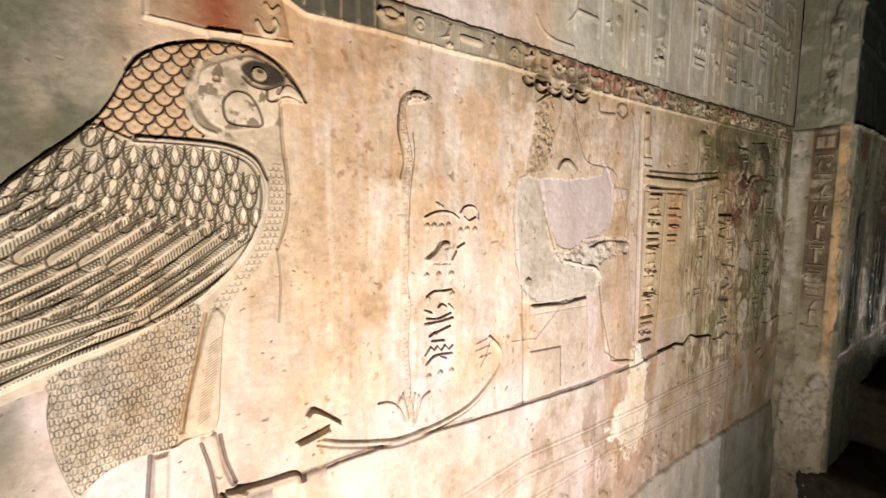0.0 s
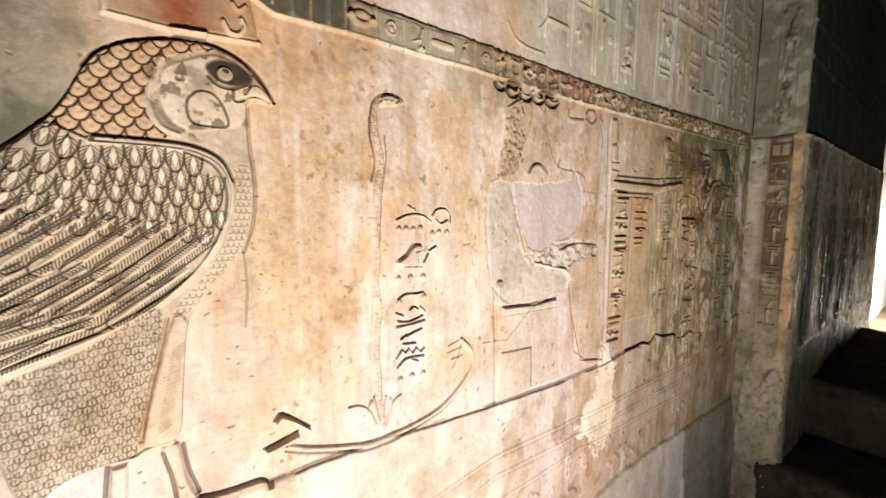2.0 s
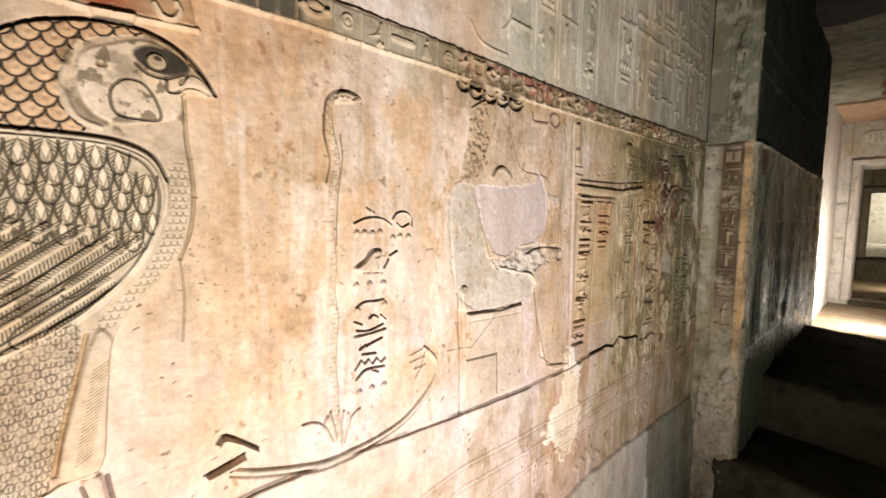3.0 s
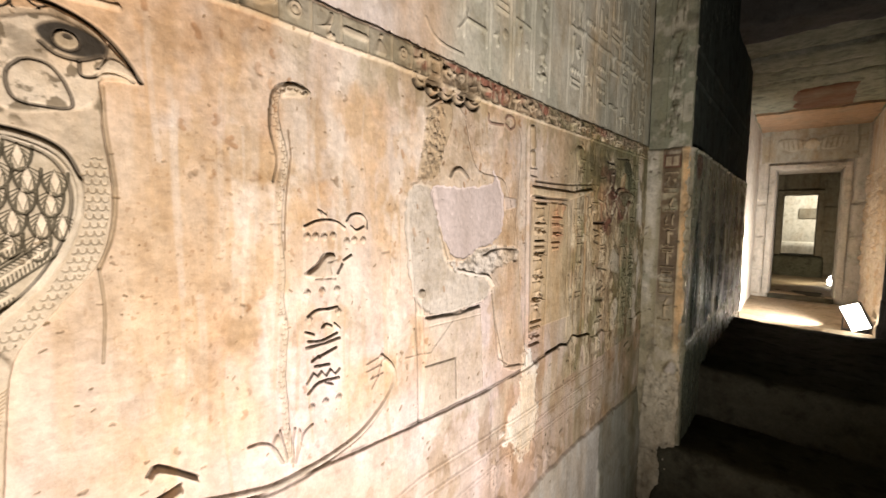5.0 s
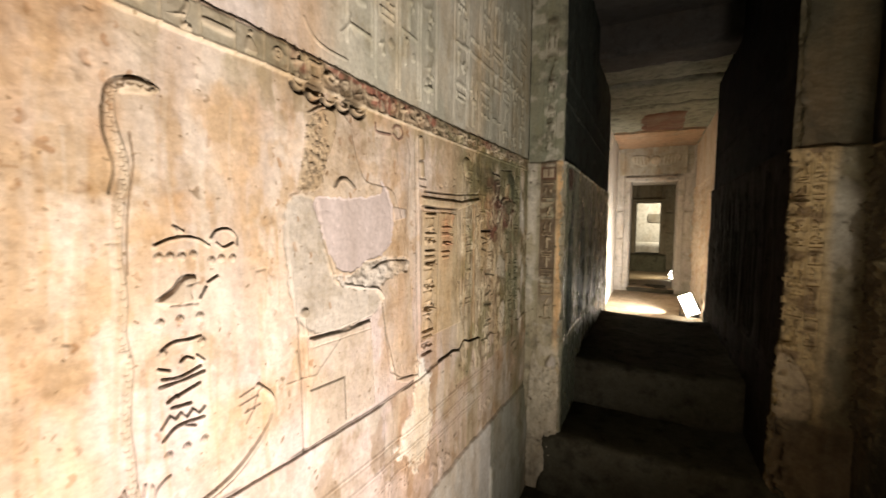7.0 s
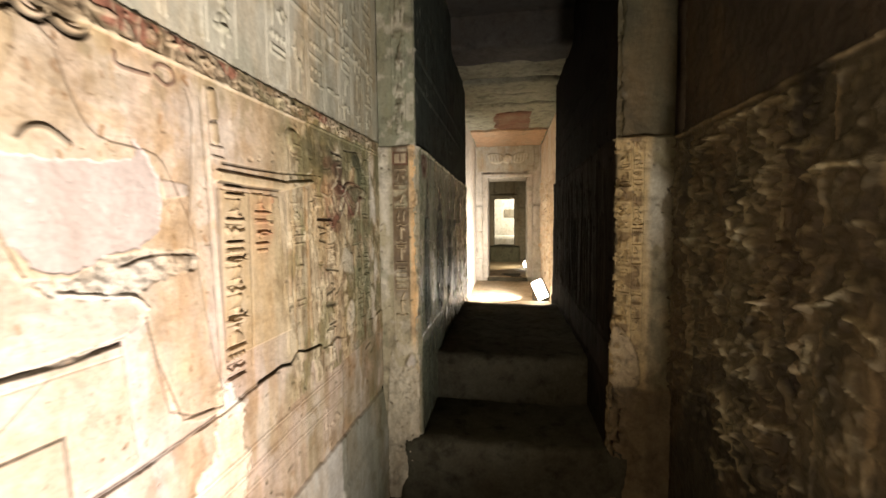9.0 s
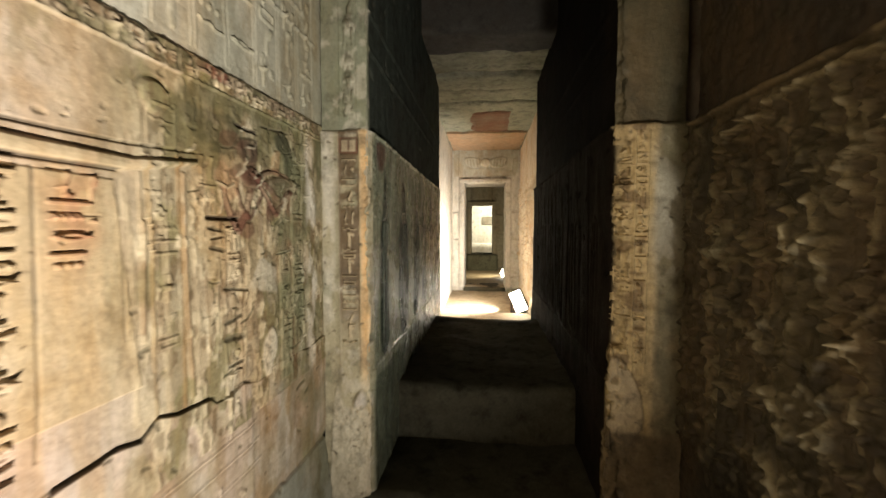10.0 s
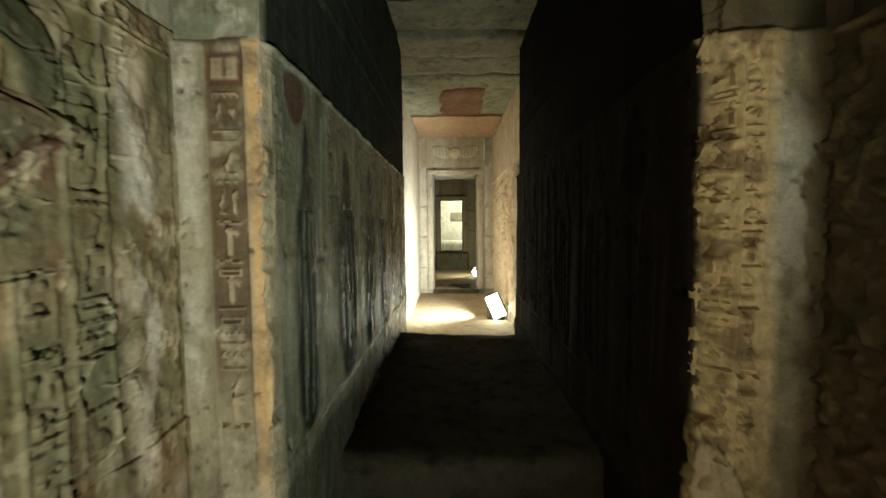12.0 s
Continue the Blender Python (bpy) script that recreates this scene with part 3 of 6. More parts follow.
    for pts in ([(1.529, 1.903), (1.532, 1.884), (1.557, 1.882), (1.600, 1.886)], [(1.612, 1.905), (1.626, 1.917), (1.655, 1.915), (1.662, 1.895), (1.640, 1.880), (1.615, 1.890)]):
        S.line(curve(pts), 0.006, 0.004, (0.13, 0.055, 0.038), 0.7, 0.2)
    S.line([(1.696, 1.889), (1.712, 1.847), (1.702, 1.712), (1.680, 1.540)], 0.004, -0.004, DARK_LINE, 0.55)
    # red panel above the falcon
    red_panel = [(0.534, 1.936), (0.531, 1.872), (0.605, 1.87), (0.721, 1.88), (0.706, 1.966)]
    mask = S.fill(red_panel, 0.003, 0.006, 0, (0.42, 0.30, 0.18), 0.9, RED)
    S.tint(0.95 * mask * np.exp(-((U - 0.617) / 0.035) ** 2), (0.30, 0.09, 0.04))
    S.line([(0.534, 1.936), (0.531, 1.871), (0.605, 1.869), (0.72, 1.878)], 0.006, 0.006, (0.66, 0.56, 0.42), 0.9)
    S.line(curve([(0.67, 1.897), (0.678, 1.884), (0.69, 1.883), (0.699, 1.896), (0.695, 1.906)]), 0.006, 0.006, (0.62, 0.55, 0.42), 0.8)
    S.line(curve([(0.683, 1.927), (0.691, 1.919), (0.701, 1.927)]), 0.005, 0.005)
    S.fill([(0.599, 1.871), (0.651, 1.876), (0.647, 1.858), (0.606, 1.857)], 0.006, 0.004, 0, (0.66, 0.56, 0.42), 0.9)

    # ---- the falcon ----
    body = curve([(0.35, 1.607), (0.38, 1.64), (0.41, 1.672), (0.443, 1.702), (0.469, 1.728), (0.488, 1.757), (0.501, 1.786), (0.517, 1.812), (0.54, 1.832), (0.576, 1.847), (0.619, 1.856), (0.657, 1.856), (0.693, 1.843), (0.714, 1.823)], 4) + curve([(0.714, 1.823), (0.731, 1.804), (0.737, 1.788), (0.717, 1.786), (0.699, 1.78), (0.701, 1.755), (0.699, 1.728), (0.704, 1.679), (0.706, 1.638), (0.701, 1.592), (0.686, 1.551), (0.644, 1.499), (0.61, 1.45), (0.6, 1.362), (0.591, 1.277), (0.557, 1.27), (0.536, 1.263), (0.495, 1.264), (0.463, 1.257), (0.438, 1.238), (0.428, 1.212), (0.416, 1.249), (0.405, 1.3), (0.401, 1.347), (0.403, 1.384), (0.362, 1.373), (0.333, 1.364)], 4)
    falcon = S.fill(body, 0.0045, 0.003, 0.0065, (0.56, 0.48, 0.35), 0.75, FALCON)
    S.line(curve([(0.507, 1.799), (0.52, 1.819), (0.543, 1.835), (0.576, 1.85), (0.619, 1.86), (0.661, 1.86), (0.697, 1.846), (0.722, 1.823), (0.741, 1.792)]), 0.0042, -0.006, INK_SHADE, 0.9)
    S.line(curve([(0.38, 1.641), (0.411, 1.673), (0.443, 1.704), (0.469, 1.73), (0.488, 1.759), (0.507, 1.799)]), 0.0022, -0.002, INK_SHADE, 0.6)
    S.line(curve([(0.701, 1.777), (0.702, 1.729), (0.707, 1.68), (0.709, 1.639), (0.703, 1.592), (0.689, 1.551)]), 0.004, -0.003, (0.30, 0.24, 0.15), 0.7)
    S.line(curve([(0.689, 1.551), (0.692, 1.495), (0.688, 1.429)]), 0.0028, -0.002, (0.30, 0.24, 0.15), 0.6)
    S.clip = (falcon > 0.3).astype(float)
    # scales of the head and nape
    head_area = curve([(0.466, 1.725), (0.488, 1.757), (0.501, 1.786), (0.517, 1.812), (0.54, 1.832), (0.576, 1.847), (0.619, 1.856), (0.649, 1.856), (0.656, 1.849), (0.611, 1.835), (0.585, 1.811), (0.57, 1.774), (0.575, 1.739), (0.591, 1.716), (0.511, 1.705), (0.476, 1.702)], 4, True)
    head = S.fill(head_area, 0.0, 0.004, 0, (0.60, 0.41, 0.24), 0.9, HEAD)
    keep = S.clip
    S.clip = keep * (head > 0.1)
    for r in range(-2, 13):
        for c in range(0, 16):
            u = 0.40 + 0.0225 * c + (0.01125 if r % 2 else 0)
            v = 1.692 + 0.0145 * r - 0.06 * (u - 0.5)
            size = 0.0225
            arc = ring(u, v + 0.008, size * 0.50, size * 0.66, 185, 355, 9, -10)
            S.line(arc, 0.0019, -0.0024, INK_SHADE, 0.92)
            S.line(ring(u, v + 0.005, size * 0.18, size * 0.22, 0, 360, 8), 0.005, 0.0012, (0.66, 0.48, 0.30), 0.4)
    S.clip = keep
    # face: collar, eye, cheek, beak
    S.line(curve([(0.59, 1.824), (0.577, 1.791), (0.574, 1.759), (0.585, 1.733), (0.606, 1.723)]), 0.0055, 0.003, (0.62, 0.54, 0.40), 0.8)
    face = S.fill(curve([(0.588, 1.81), (0.618, 1.831), (0.656, 1.846), (0.697, 1.833), (0.704, 1.8), (0.692, 1.75), (0.66, 1.736), (0.621, 1.728), (0.594, 1.742), (0.583, 1.776)], 4, True), 0.002, 0.006, 0, (0.72, 0.64, 0.50), 0.85, FACE)
    S.tint(0.5 * face * smooth01((fbm(U, V, 30, 121) - 0.50) * 7) * smooth01((V - 1.775) * 40), (0.11, 0.095, 0.06))
    S.tint(0.8 * smooth01(1 - face) * smooth01((fbm(U, V, 45, 123) - 0.50) * 8) * np.exp(-((np.hypot(U - [(0.642, 1.784)][0][0], (V - [(0.642, 1.784)][0][1]) * 1.1) - 0.066) / 0.010) ** 2) * falcon, (0.14, 0.11, 0.06))
    S.tint(0.85 * face * smooth01((fbm(U, V, 70, 122) - 0.56) * 9), (0.16, 0.13, 0.08))
    S.fill(curve([(0.64, 1.824), (0.66, 1.84), (0.688, 1.837), (0.707, 1.826), (0.703, 1.808), (0.679, 1.8), (0.655, 1.804)], 4, True), 0.001, 0.005, 0, (0.06, 0.055, 0.045), 1.0)
    S.fill(ring(*[(0.668, 1.818)][0], 0.0125, 0.0115), 0.004, 0.003, 0, (0.55, 0.49, 0.37), 0.95)
    S.line(ring(*[(0.668, 1.818)][0], 0.0125, 0.0115), 0.002, -0.002, INK_SHADE, 0.8)
    S.fill(ring(*[(0.669, 1.823)][0], 0.006, 0.005), -0.002, 0.003, 0, INK_SHADE, 0.95)
    S.line(curve([(0.646, 1.811), (0.659, 1.801), (0.679, 1.8), (0.7, 1.81)]), 0.0035, -0.003, INK_SHADE, 0.85)
    S.line(curve([(0.629, 1.787), (0.619, 1.774), (0.618, 1.757), (0.625, 1.743), (0.645, 1.74), (0.67, 1.744), (0.666, 1.768), (0.654, 1.786), (0.639, 1.79), (0.629, 1.787)]), 0.0028, -0.0032, INK_SHADE, 0.8)
    S.line(curve([(0.679, 1.8), (0.68, 1.784), (0.691, 1.784), (0.704, 1.793), (0.722, 1.793), (0.735, 1.787)]), 0.003, -0.004, INK_SHADE, 0.8)
    S.line(curve([(0.707, 1.826), (0.703, 1.808), (0.696, 1.795)]), 0.0025, -0.003, INK_SHADE, 0.7)
    S.fill(curve([(0.691, 1.793), (0.709, 1.813), (0.729, 1.804), (0.737, 1.788), (0.717, 1.788), (0.699, 1.784)], 4, True), 0.003, 0.005, 0, (0.66, 0.60, 0.48), 0.8)
    # wing: rim band, coverts in rows, two tiers of flight feathers
    rim_a = [(0.51, 1.705), (0.57, 1.706), (0.62, 1.703), (0.655, 1.687), (0.671, 1.655), (0.669, 1.615), (0.653, 1.571), (0.625, 1.53), (0.574, 1.482), (0.504, 1.445), (0.432, 1.421), (0.363, 1.394), (0.335, 1.384)]
    wing_area = curve([(0.35, 1.607), (0.379, 1.637), (0.41, 1.668), (0.443, 1.699), (0.469, 1.724), (0.51, 1.707)], 4) + curve(rim_a, 4)
    wing = S.fill(wing_area, 0.0045, 0.005, 0, (0.57, 0.50, 0.365), 0.75, WING)
    S.line(curve(rim_a), 0.0062, 0.003, (0.64, 0.57, 0.44), 0.85, 0.4, WING)
    S.line(curve([(u + 0.004, v + 0.0075) for u, v in rim_a[:5]]), 0.004, -0.005, INK_SHADE, 0.85)
    inner = [(u - 0.0075, v - 0.003) for u, v in rim_a[2:8]] + [(u - 0.002, v + 0.009) for u, v in rim_a[8:]]
    S.line(curve(inner), 0.0028, -0.003, INK_SHADE, 0.7)
    S.clip = keep * (wing > 0.5)


    def covert(u, v, a, b, tilt):
        c, s = math.cos(radians(tilt)), math.sin(radians(tilt))
        at = lambda x, y: (u + x * c - y * s, v + x * s + y * c)
        S.fill(ring(u, v, a, b, 180, 360, 10, tilt), 0.0, 0.002, 0, None, 0, S.piece("feather", FALCON))
        S.line(ring(u, v, a, b, 180, 360, 10, tilt), 0.0023, -0.0018, QUILL, 1.0)
        gem = [at(0, b * 0.12), at(a * 0.17, -b * 0.05), at(a * 0.40, -b * 0.36), at(0, -b * 0.92), at(-a * 0.40, -b * 0.36), at(-a * 0.17, -b * 0.05)]
        S.fill(gem, 0.0012, 0.0009, 0, (0.80, 0.70, 0.53), 1.0)
        S.line(gem + gem[:1], 0.0011, -0.0005, QUILL, 0.6)
        for k in range(5):
            for sx in (-1, 1):
                S.line([at(sx * a * (0.22 + 0.06 * k), -b * (-0.02 + 0.14 * k)), at(sx * a * (0.90 - 0.11 * k), -b * (0.16 + 0.17 * k))], 0.0012, -0.0006, QUILL, 0.95)


    cover_rows = ([(0.471, 1.719), (0.511, 1.696), (0.57, 1.702), (0.635, 1.691)], [(0.416, 1.674), (0.458, 1.687), (0.516, 1.676), (0.582, 1.675), (0.654, 1.666)], [(0.399, 1.65), (0.441, 1.662), (0.503, 1.655), (0.574, 1.652), (0.657, 1.641)], [(0.379, 1.625), (0.429, 1.638), (0.484, 1.633), (0.566, 1.629), (0.656, 1.615)], [(0.407, 1.612), (0.46, 1.612), (0.525, 1.608), (0.579, 1.603), (0.647, 1.59)])
    for r, pts in enumerate(cover_rows):
        path = np.array(curve(pts, 12))
        seg = np.concatenate([[0], np.cumsum(np.hypot(*np.diff(path, axis=0).T))])
        n = int(seg[-1] / 0.0228)
        for k in range(n + 1):
            d = (k + (0.5 if r % 2 else 0)) * 0.0228
            u, v = np.interp(d, seg, path[:, 0]), np.interp(d, seg, path[:, 1])
            if r == 4 and 0.40 < u < 0.52 and rng.random() < 0.2:
                continue
            covert(u, v, 0.0116, 0.0275, -42 * max(0.0, min(1.0, (0.54 - u) / 0.15)))


    def long_feather(tip, head_end, half, dark=0.8):
        t, h = np.array(tip), np.array(head_end)
        d = h - t
        length = np.hypot(*d)
        d = d / length
        n = np.array((-d[1], d[0]))
        pt = lambda x, y: tuple(t + d * x + n * y)
        S.fill([pt(length, half), pt(half, half), pt(0, 0), pt(half, -half), pt(length, -half)], 0.0, 0.002, 0, None, 0, S.piece("flight_feather", FALCON))
        S.line([pt(length, half), pt(half * 1.2, half), pt(half * 0.3, half * 0.6), pt(0, 0), pt(half * 0.3, -half * 0.7), pt(half * 1.2, -half), pt(length, -half)], 0.0020, -0.0014, QUILL, dark + 0.15)
        S.fill([pt(half * 0.3, -half * 0.1), pt(length, half * 0.0), pt(length, half * 0.42), pt(half, half * 0.32)], 0.0010, 0.002, 0, (0.70, 0.61, 0.45), 0.85)
        x = half * 0.9
        while x < length:
            S.line([pt(x, -half * 0.15), pt(x - half * 0.45, -half * 0.92)], 0.0013, -0.0006, QUILL, 0.95)
            if x > half * 1.6:
                S.line([pt(x, half * 0.46), pt(x - half * 0.3, half * 0.95)], 0.0013, -0.0006, QUILL, 0.95)
            x += 0.0042


    (t0, t1), (h0, h1) = [(0.388, 1.55), (0.547, 1.517)], [(0.477, 1.615), (0.631, 1.582)]
    for k in range(-3, 7):
        f = k / 5.5
        long_feather((t0[0] + (t1[0] - t0[0]) * f, t0[1] + (t1[1] - t0[1]) * f), (h0[0] + (h1[0] - h0[0]) * f, h0[1] + (h1[1] - h0[1]) * f), 0.0125 if f < 0.8 else 0.0095)
    (t0, t1), (h0, h1) = [(0.381, 1.486), (0.505, 1.463)], [(0.473, 1.54), (0.602, 1.53)]
    for k in range(-4, 7):
        f = k / 4.6
        long_feather((t0[0] + (t1[0] - t0[0]) * f, t0[1] + (t1[1] - t0[1]) * f), (h0[0] + (h1[0] - h0[0]) * f, h0[1] + (h1[1] - h0[1]) * f), 0.0125)
    for a, b in (((0.334, 1.472), (0.430, 1.512)), ((0.332, 1.452), (0.452, 1.496)), ([(0.338, 1.435)][0], [(0.5, 1.478)][0]), ([(0.336, 1.411)][0], [(0.505, 1.465)][0]), ([(0.335, 1.386)][0], [(0.461, 1.444)][0])):
        long_feather(a, b, 0.0110)
    S.clip = keep
    wear = smooth01((fbm(U, V, 30, 131) - 0.56) * 8) * np.exp(-((U - 0.50) / 0.06) ** 2 - ((V - 1.505) / 0.03) ** 2) * falcon
    S.tint(0.8 * wear, (0.13, 0.11, 0.08))
    S.H -= 0.003 * wear
    # breast: small overlapping scales
    breast_area = curve([(0.575, 1.48), (0.573, 1.42), (0.559, 1.354), (0.544, 1.296), (0.535, 1.265), (0.495, 1.265), (0.463, 1.258), (0.441, 1.244), (0.426, 1.235), (0.412, 1.274), (0.403, 1.331), (0.406, 1.4), (0.472, 1.427), (0.538, 1.462)], 4, True)
    breast = S.fill(breast_area, 0.0, 0.004, 0, (0.56, 0.50, 0.38), 0.6, BREAST)
    S.clip = keep * (breast > 0.2)
    for r in range(37):
        for c in range(26):
            u = 0.375 + 0.0096 * c + (0.0048 if r % 2 else 0)
            v = 1.205 + 0.0093 * r + 0.10 * (u - 0.5)
            fade = 1.0 - 0.6 * rng.random()
            u, v = u + rng.uniform(-0.0014, 0.0014), v + rng.uniform(-0.0014, 0.0014)
            S.line(ring(u, v, 0.0050, 0.0066, 180, 360, 6), 0.0015, -0.0010, INK_SHADE, 0.65 * fade)
            S.line([(u, v + 0.001), (u + rng.uniform(-0.001, 0.001), v - 0.006)], 0.0012, -0.0007, INK_SHADE, 0.8 * fade)
            if rng.random() < 0.5:
                S.line(ring(u, v, 0.0048, 0.0048, 0, 180, 5), 0.0012, -0.0006, INK_SHADE, 0.6 * fade)
    S.tint(0.6 * np.clip(breast, 0, 1) * smooth01((fbm(U, V, 22, 133) - 0.52) * 8) * smooth01((V - 1.30) * 6), (0.15, 0.13, 0.085))
    S.clip = keep
    # finer scales on the chest in front of the wing
    chest = S.fill(curve([(0.675, 1.678), (0.699, 1.688), (0.703, 1.638), (0.696, 1.592), (0.684, 1.555), (0.644, 1.508), (0.611, 1.467), (0.588, 1.47), (0.637, 1.527), (0.668, 1.588), (0.677, 1.633)], 4, True), 0.0, 0.003, 0, (0.60, 0.53, 0.40), 0.5)
    S.clip = keep * (chest > 0.2)
    for r in range(26):
        for c in range(22):
            S.line(ring(0.55 + 0.0082 * c + (0.0041 if r % 2 else 0), 1.43 + 0.0105 * r, 0.0042, 0.006, 180, 360, 5), 0.0013, -0.0014, (0.25, 0.2, 0.13), 0.45)
    S.clip = keep
    # thigh with long soft feathering, and the hem line under the breast
    thigh = S.fill(curve([(0.589, 1.463), (0.611, 1.445), (0.603, 1.361), (0.592, 1.28), (0.55, 1.275), (0.546, 1.3), (0.562, 1.37)], 4, True), 0.004, 0.006, 0, (0.64, 0.56, 0.43), 0.7)
    S.line(curve([(0.582, 1.461), (0.569, 1.404), (0.555, 1.346), (0.544, 1.287)]), 0.0045, -0.004, (0.42, 0.30, 0.16), 0.7)
    for i in range(26):
        u, v = [(0.603, 1.424)][0]
        u, v = u - 0.0009 * i, v - 0.0048 * i
        S.line([(u, v), (u - 0.016, v - 0.010)], 0.0013, -0.0012, (0.38, 0.30, 0.18), 0.5)
    S.line(curve([(0.594, 1.274), (0.55, 1.272), (0.533, 1.264), (0.495, 1.264), (0.463, 1.257), (0.439, 1.238), (0.429, 1.211)]), 0.0040, 0.004, (0.64, 0.56, 0.43), 0.6)
    S.line(curve([(0.595, 1.268), (0.551, 1.266), (0.534, 1.258), (0.497, 1.258), (0.466, 1.251), (0.442, 1.233), (0.433, 1.209)]), 0.0025, -0.003, INK_SHADE, 0.6)
    S.clip = None
    # legs and claws
    for pts in ([(0.507, 1.26), (0.53, 1.26), (0.522, 1.126), (0.498, 1.137)], curve([(0.566, 1.266), (0.59, 1.269), (0.597, 1.224), (0.609, 1.181), (0.632, 1.155), (0.614, 1.145), (0.587, 1.162), (0.581, 1.211)], 4, True)):
        S.fill(pts, 0.006, 0.006, 0.004, (0.66, 0.60, 0.50), 0.8, LEG)
    for pts in ([(0.505, 1.26), (0.499, 1.198), (0.495, 1.138)], [(0.569, 1.257), (0.579, 1.212), (0.585, 1.162)], [(0.595, 1.262), (0.601, 1.221), (0.614, 1.177)]):
        S.line(curve(pts), 0.0042, -0.004, INK_SHADE, 0.75)
    for pts in ([(0.599, 1.164), (0.632, 1.157), (0.666, 1.154), (0.704, 1.152), (0.719, 1.138)], [(0.591, 1.162), (0.622, 1.137), (0.666, 1.133)]):
        S.line(curve(pts), 0.0080, 0.007, (0.50, 0.44, 0.34), 0.7, 0.3, LEG)
        S.line(curve([(u, v + 0.009) for u, v in pts]), 0.0032, -0.003, INK_SHADE, 0.7)

    # ---- cobra on its lotus ----
    snake = [(0.972, 1.829), (0.954, 1.833), (0.934, 1.827), (0.922, 1.813), (0.92, 1.792), (0.924, 1.762), (0.932, 1.734), (0.936, 1.704), (0.93, 1.671), (0.926, 1.639), (0.924, 1.584), (0.929, 1.528), (0.926, 1.472), (0.933, 1.426), (0.929, 1.38), (0.927, 1.334), (0.931, 1.286), (0.932, 1.238), (0.933, 1.196)]
    path = curve(snake, 5)
    S.line(path, 0.0085, 0.0040, (0.62, 0.55, 0.42), 0.5, 0.35, COBRA)
    S.line(path[14:46], 0.0105, 0.0018, None, 0, 0.3, COBRA)
    S.fill(curve([(0.934, 1.815), (0.937, 1.834), (0.957, 1.841), (0.98, 1.839), (0.988, 1.831), (0.97, 1.822), (0.952, 1.819)], 4, True), 0.0045, 0.0025, 0, (0.66, 0.58, 0.45), 0.8, COBRA)
    S.line(curve([(0.912, 1.792), (0.916, 1.818), (0.927, 1.834), (0.947, 1.843), (0.97, 1.845), (0.988, 1.836)]), 0.0022, -0.0012, INK_SHADE, 0.85)
    S.line(curve([(0.912, 1.792), (0.913, 1.761), (0.92, 1.733), (0.924, 1.709), (0.917, 1.676)]), 0.0034, -0.0022, (0.13, 0.10, 0.06), 0.95)
    S.line(curve([(0.945, 1.764), (0.949, 1.721), (0.942, 1.672), (0.938, 1.628), (0.936, 1.562)]), 0.0026, -0.0020, (0.22, 0.16, 0.10), 0.8)
    S.line([(0.97, 1.831), (0.977, 1.834)], 0.0022, -0.003, INK_SHADE, 0.8)
    for i in range(90):
        k = int(i / 90 * (len(path) - 1))
        u, v = path[k]
        S.line(ring(u - 0.004 + 0.003 * (i % 3), v, 0.0032, 0.0026, 180, 360, 4), 0.0012, -0.0014, (0.18, 0.13, 0.08), 0.85 if k < 45 else 0.5)
    for pts in ([(0.919, 1.242), (0.903, 1.22), (0.921, 1.187), (0.932, 1.181)], [(0.932, 1.184), (0.932, 1.238), (0.94, 1.241), (0.947, 1.18)], [(0.948, 1.179), (0.959, 1.204), (0.962, 1.228), (0.954, 1.233)]):
        S.fill(curve(pts, 5, True), 0.006, 0.004, 0, (0.64, 0.57, 0.45), 0.5, LOTUS)
    for pts in ([(0.923, 1.186), (0.906, 1.222), (0.885, 1.235), (0.866, 1.237)], [(0.949, 1.175), (0.962, 1.216), (0.973, 1.228), (0.984, 1.232)], [(0.932, 1.184), (0.924, 1.226), (0.92, 1.244)], [(0.94, 1.181), (0.945, 1.22), (0.948, 1.238)]):
        S.line(curve(pts), 0.0034, 0.005, DARK_LINE, 0.35, 0.2, LOTUS)

    # ---- the boat under the cobra, with prow, oar blade and its plant ----
    hull = curve([(0.746, 1.203), (0.786, 1.185), (0.842, 1.167), (0.903, 1.152), (0.963, 1.151), (1.028, 1.157), (1.091, 1.173), (1.141, 1.204), (1.176, 1.238), (1.186, 1.27), (1.174, 1.297), (1.149, 1.321)])
    S.line(hull, 0.0065, 0.007, (0.64, 0.57, 0.46), 0.5, 0.3, BOAT)
    S.line([(u + 0.001, v - 0.0095) for u, v in hull[:48]], 0.0042, -0.004, INK_SHADE, 0.55)
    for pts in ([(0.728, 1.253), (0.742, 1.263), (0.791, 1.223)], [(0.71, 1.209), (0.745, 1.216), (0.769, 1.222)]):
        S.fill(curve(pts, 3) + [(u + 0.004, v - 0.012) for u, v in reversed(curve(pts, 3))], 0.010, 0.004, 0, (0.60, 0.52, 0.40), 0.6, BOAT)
        S.line([(u, v + 0.003) for u, v in curve(pts, 3)], 0.0035, -0.003, INK_SHADE, 0.7)
    for pts in ([(1.109, 1.312), (1.142, 1.319)], [(1.109, 1.296), (1.149, 1.302)], [(1.119, 1.278), (1.153, 1.282)], [(1.123, 1.256), (1.136, 1.275), (1.153, 1.318)]):
        S.line(pts, 0.0026, 0.004, DARK_LINE, 0.5)

    # ---- the short column of signs before the boat ----
    S.fill([(0.964, 1.637), (1.119, 1.641), (1.121, 1.556), (1.059, 1.497), (1.062, 1.231), (0.965, 1.25)], 0.0, 0.004, 0, None, 0, SIGNS)
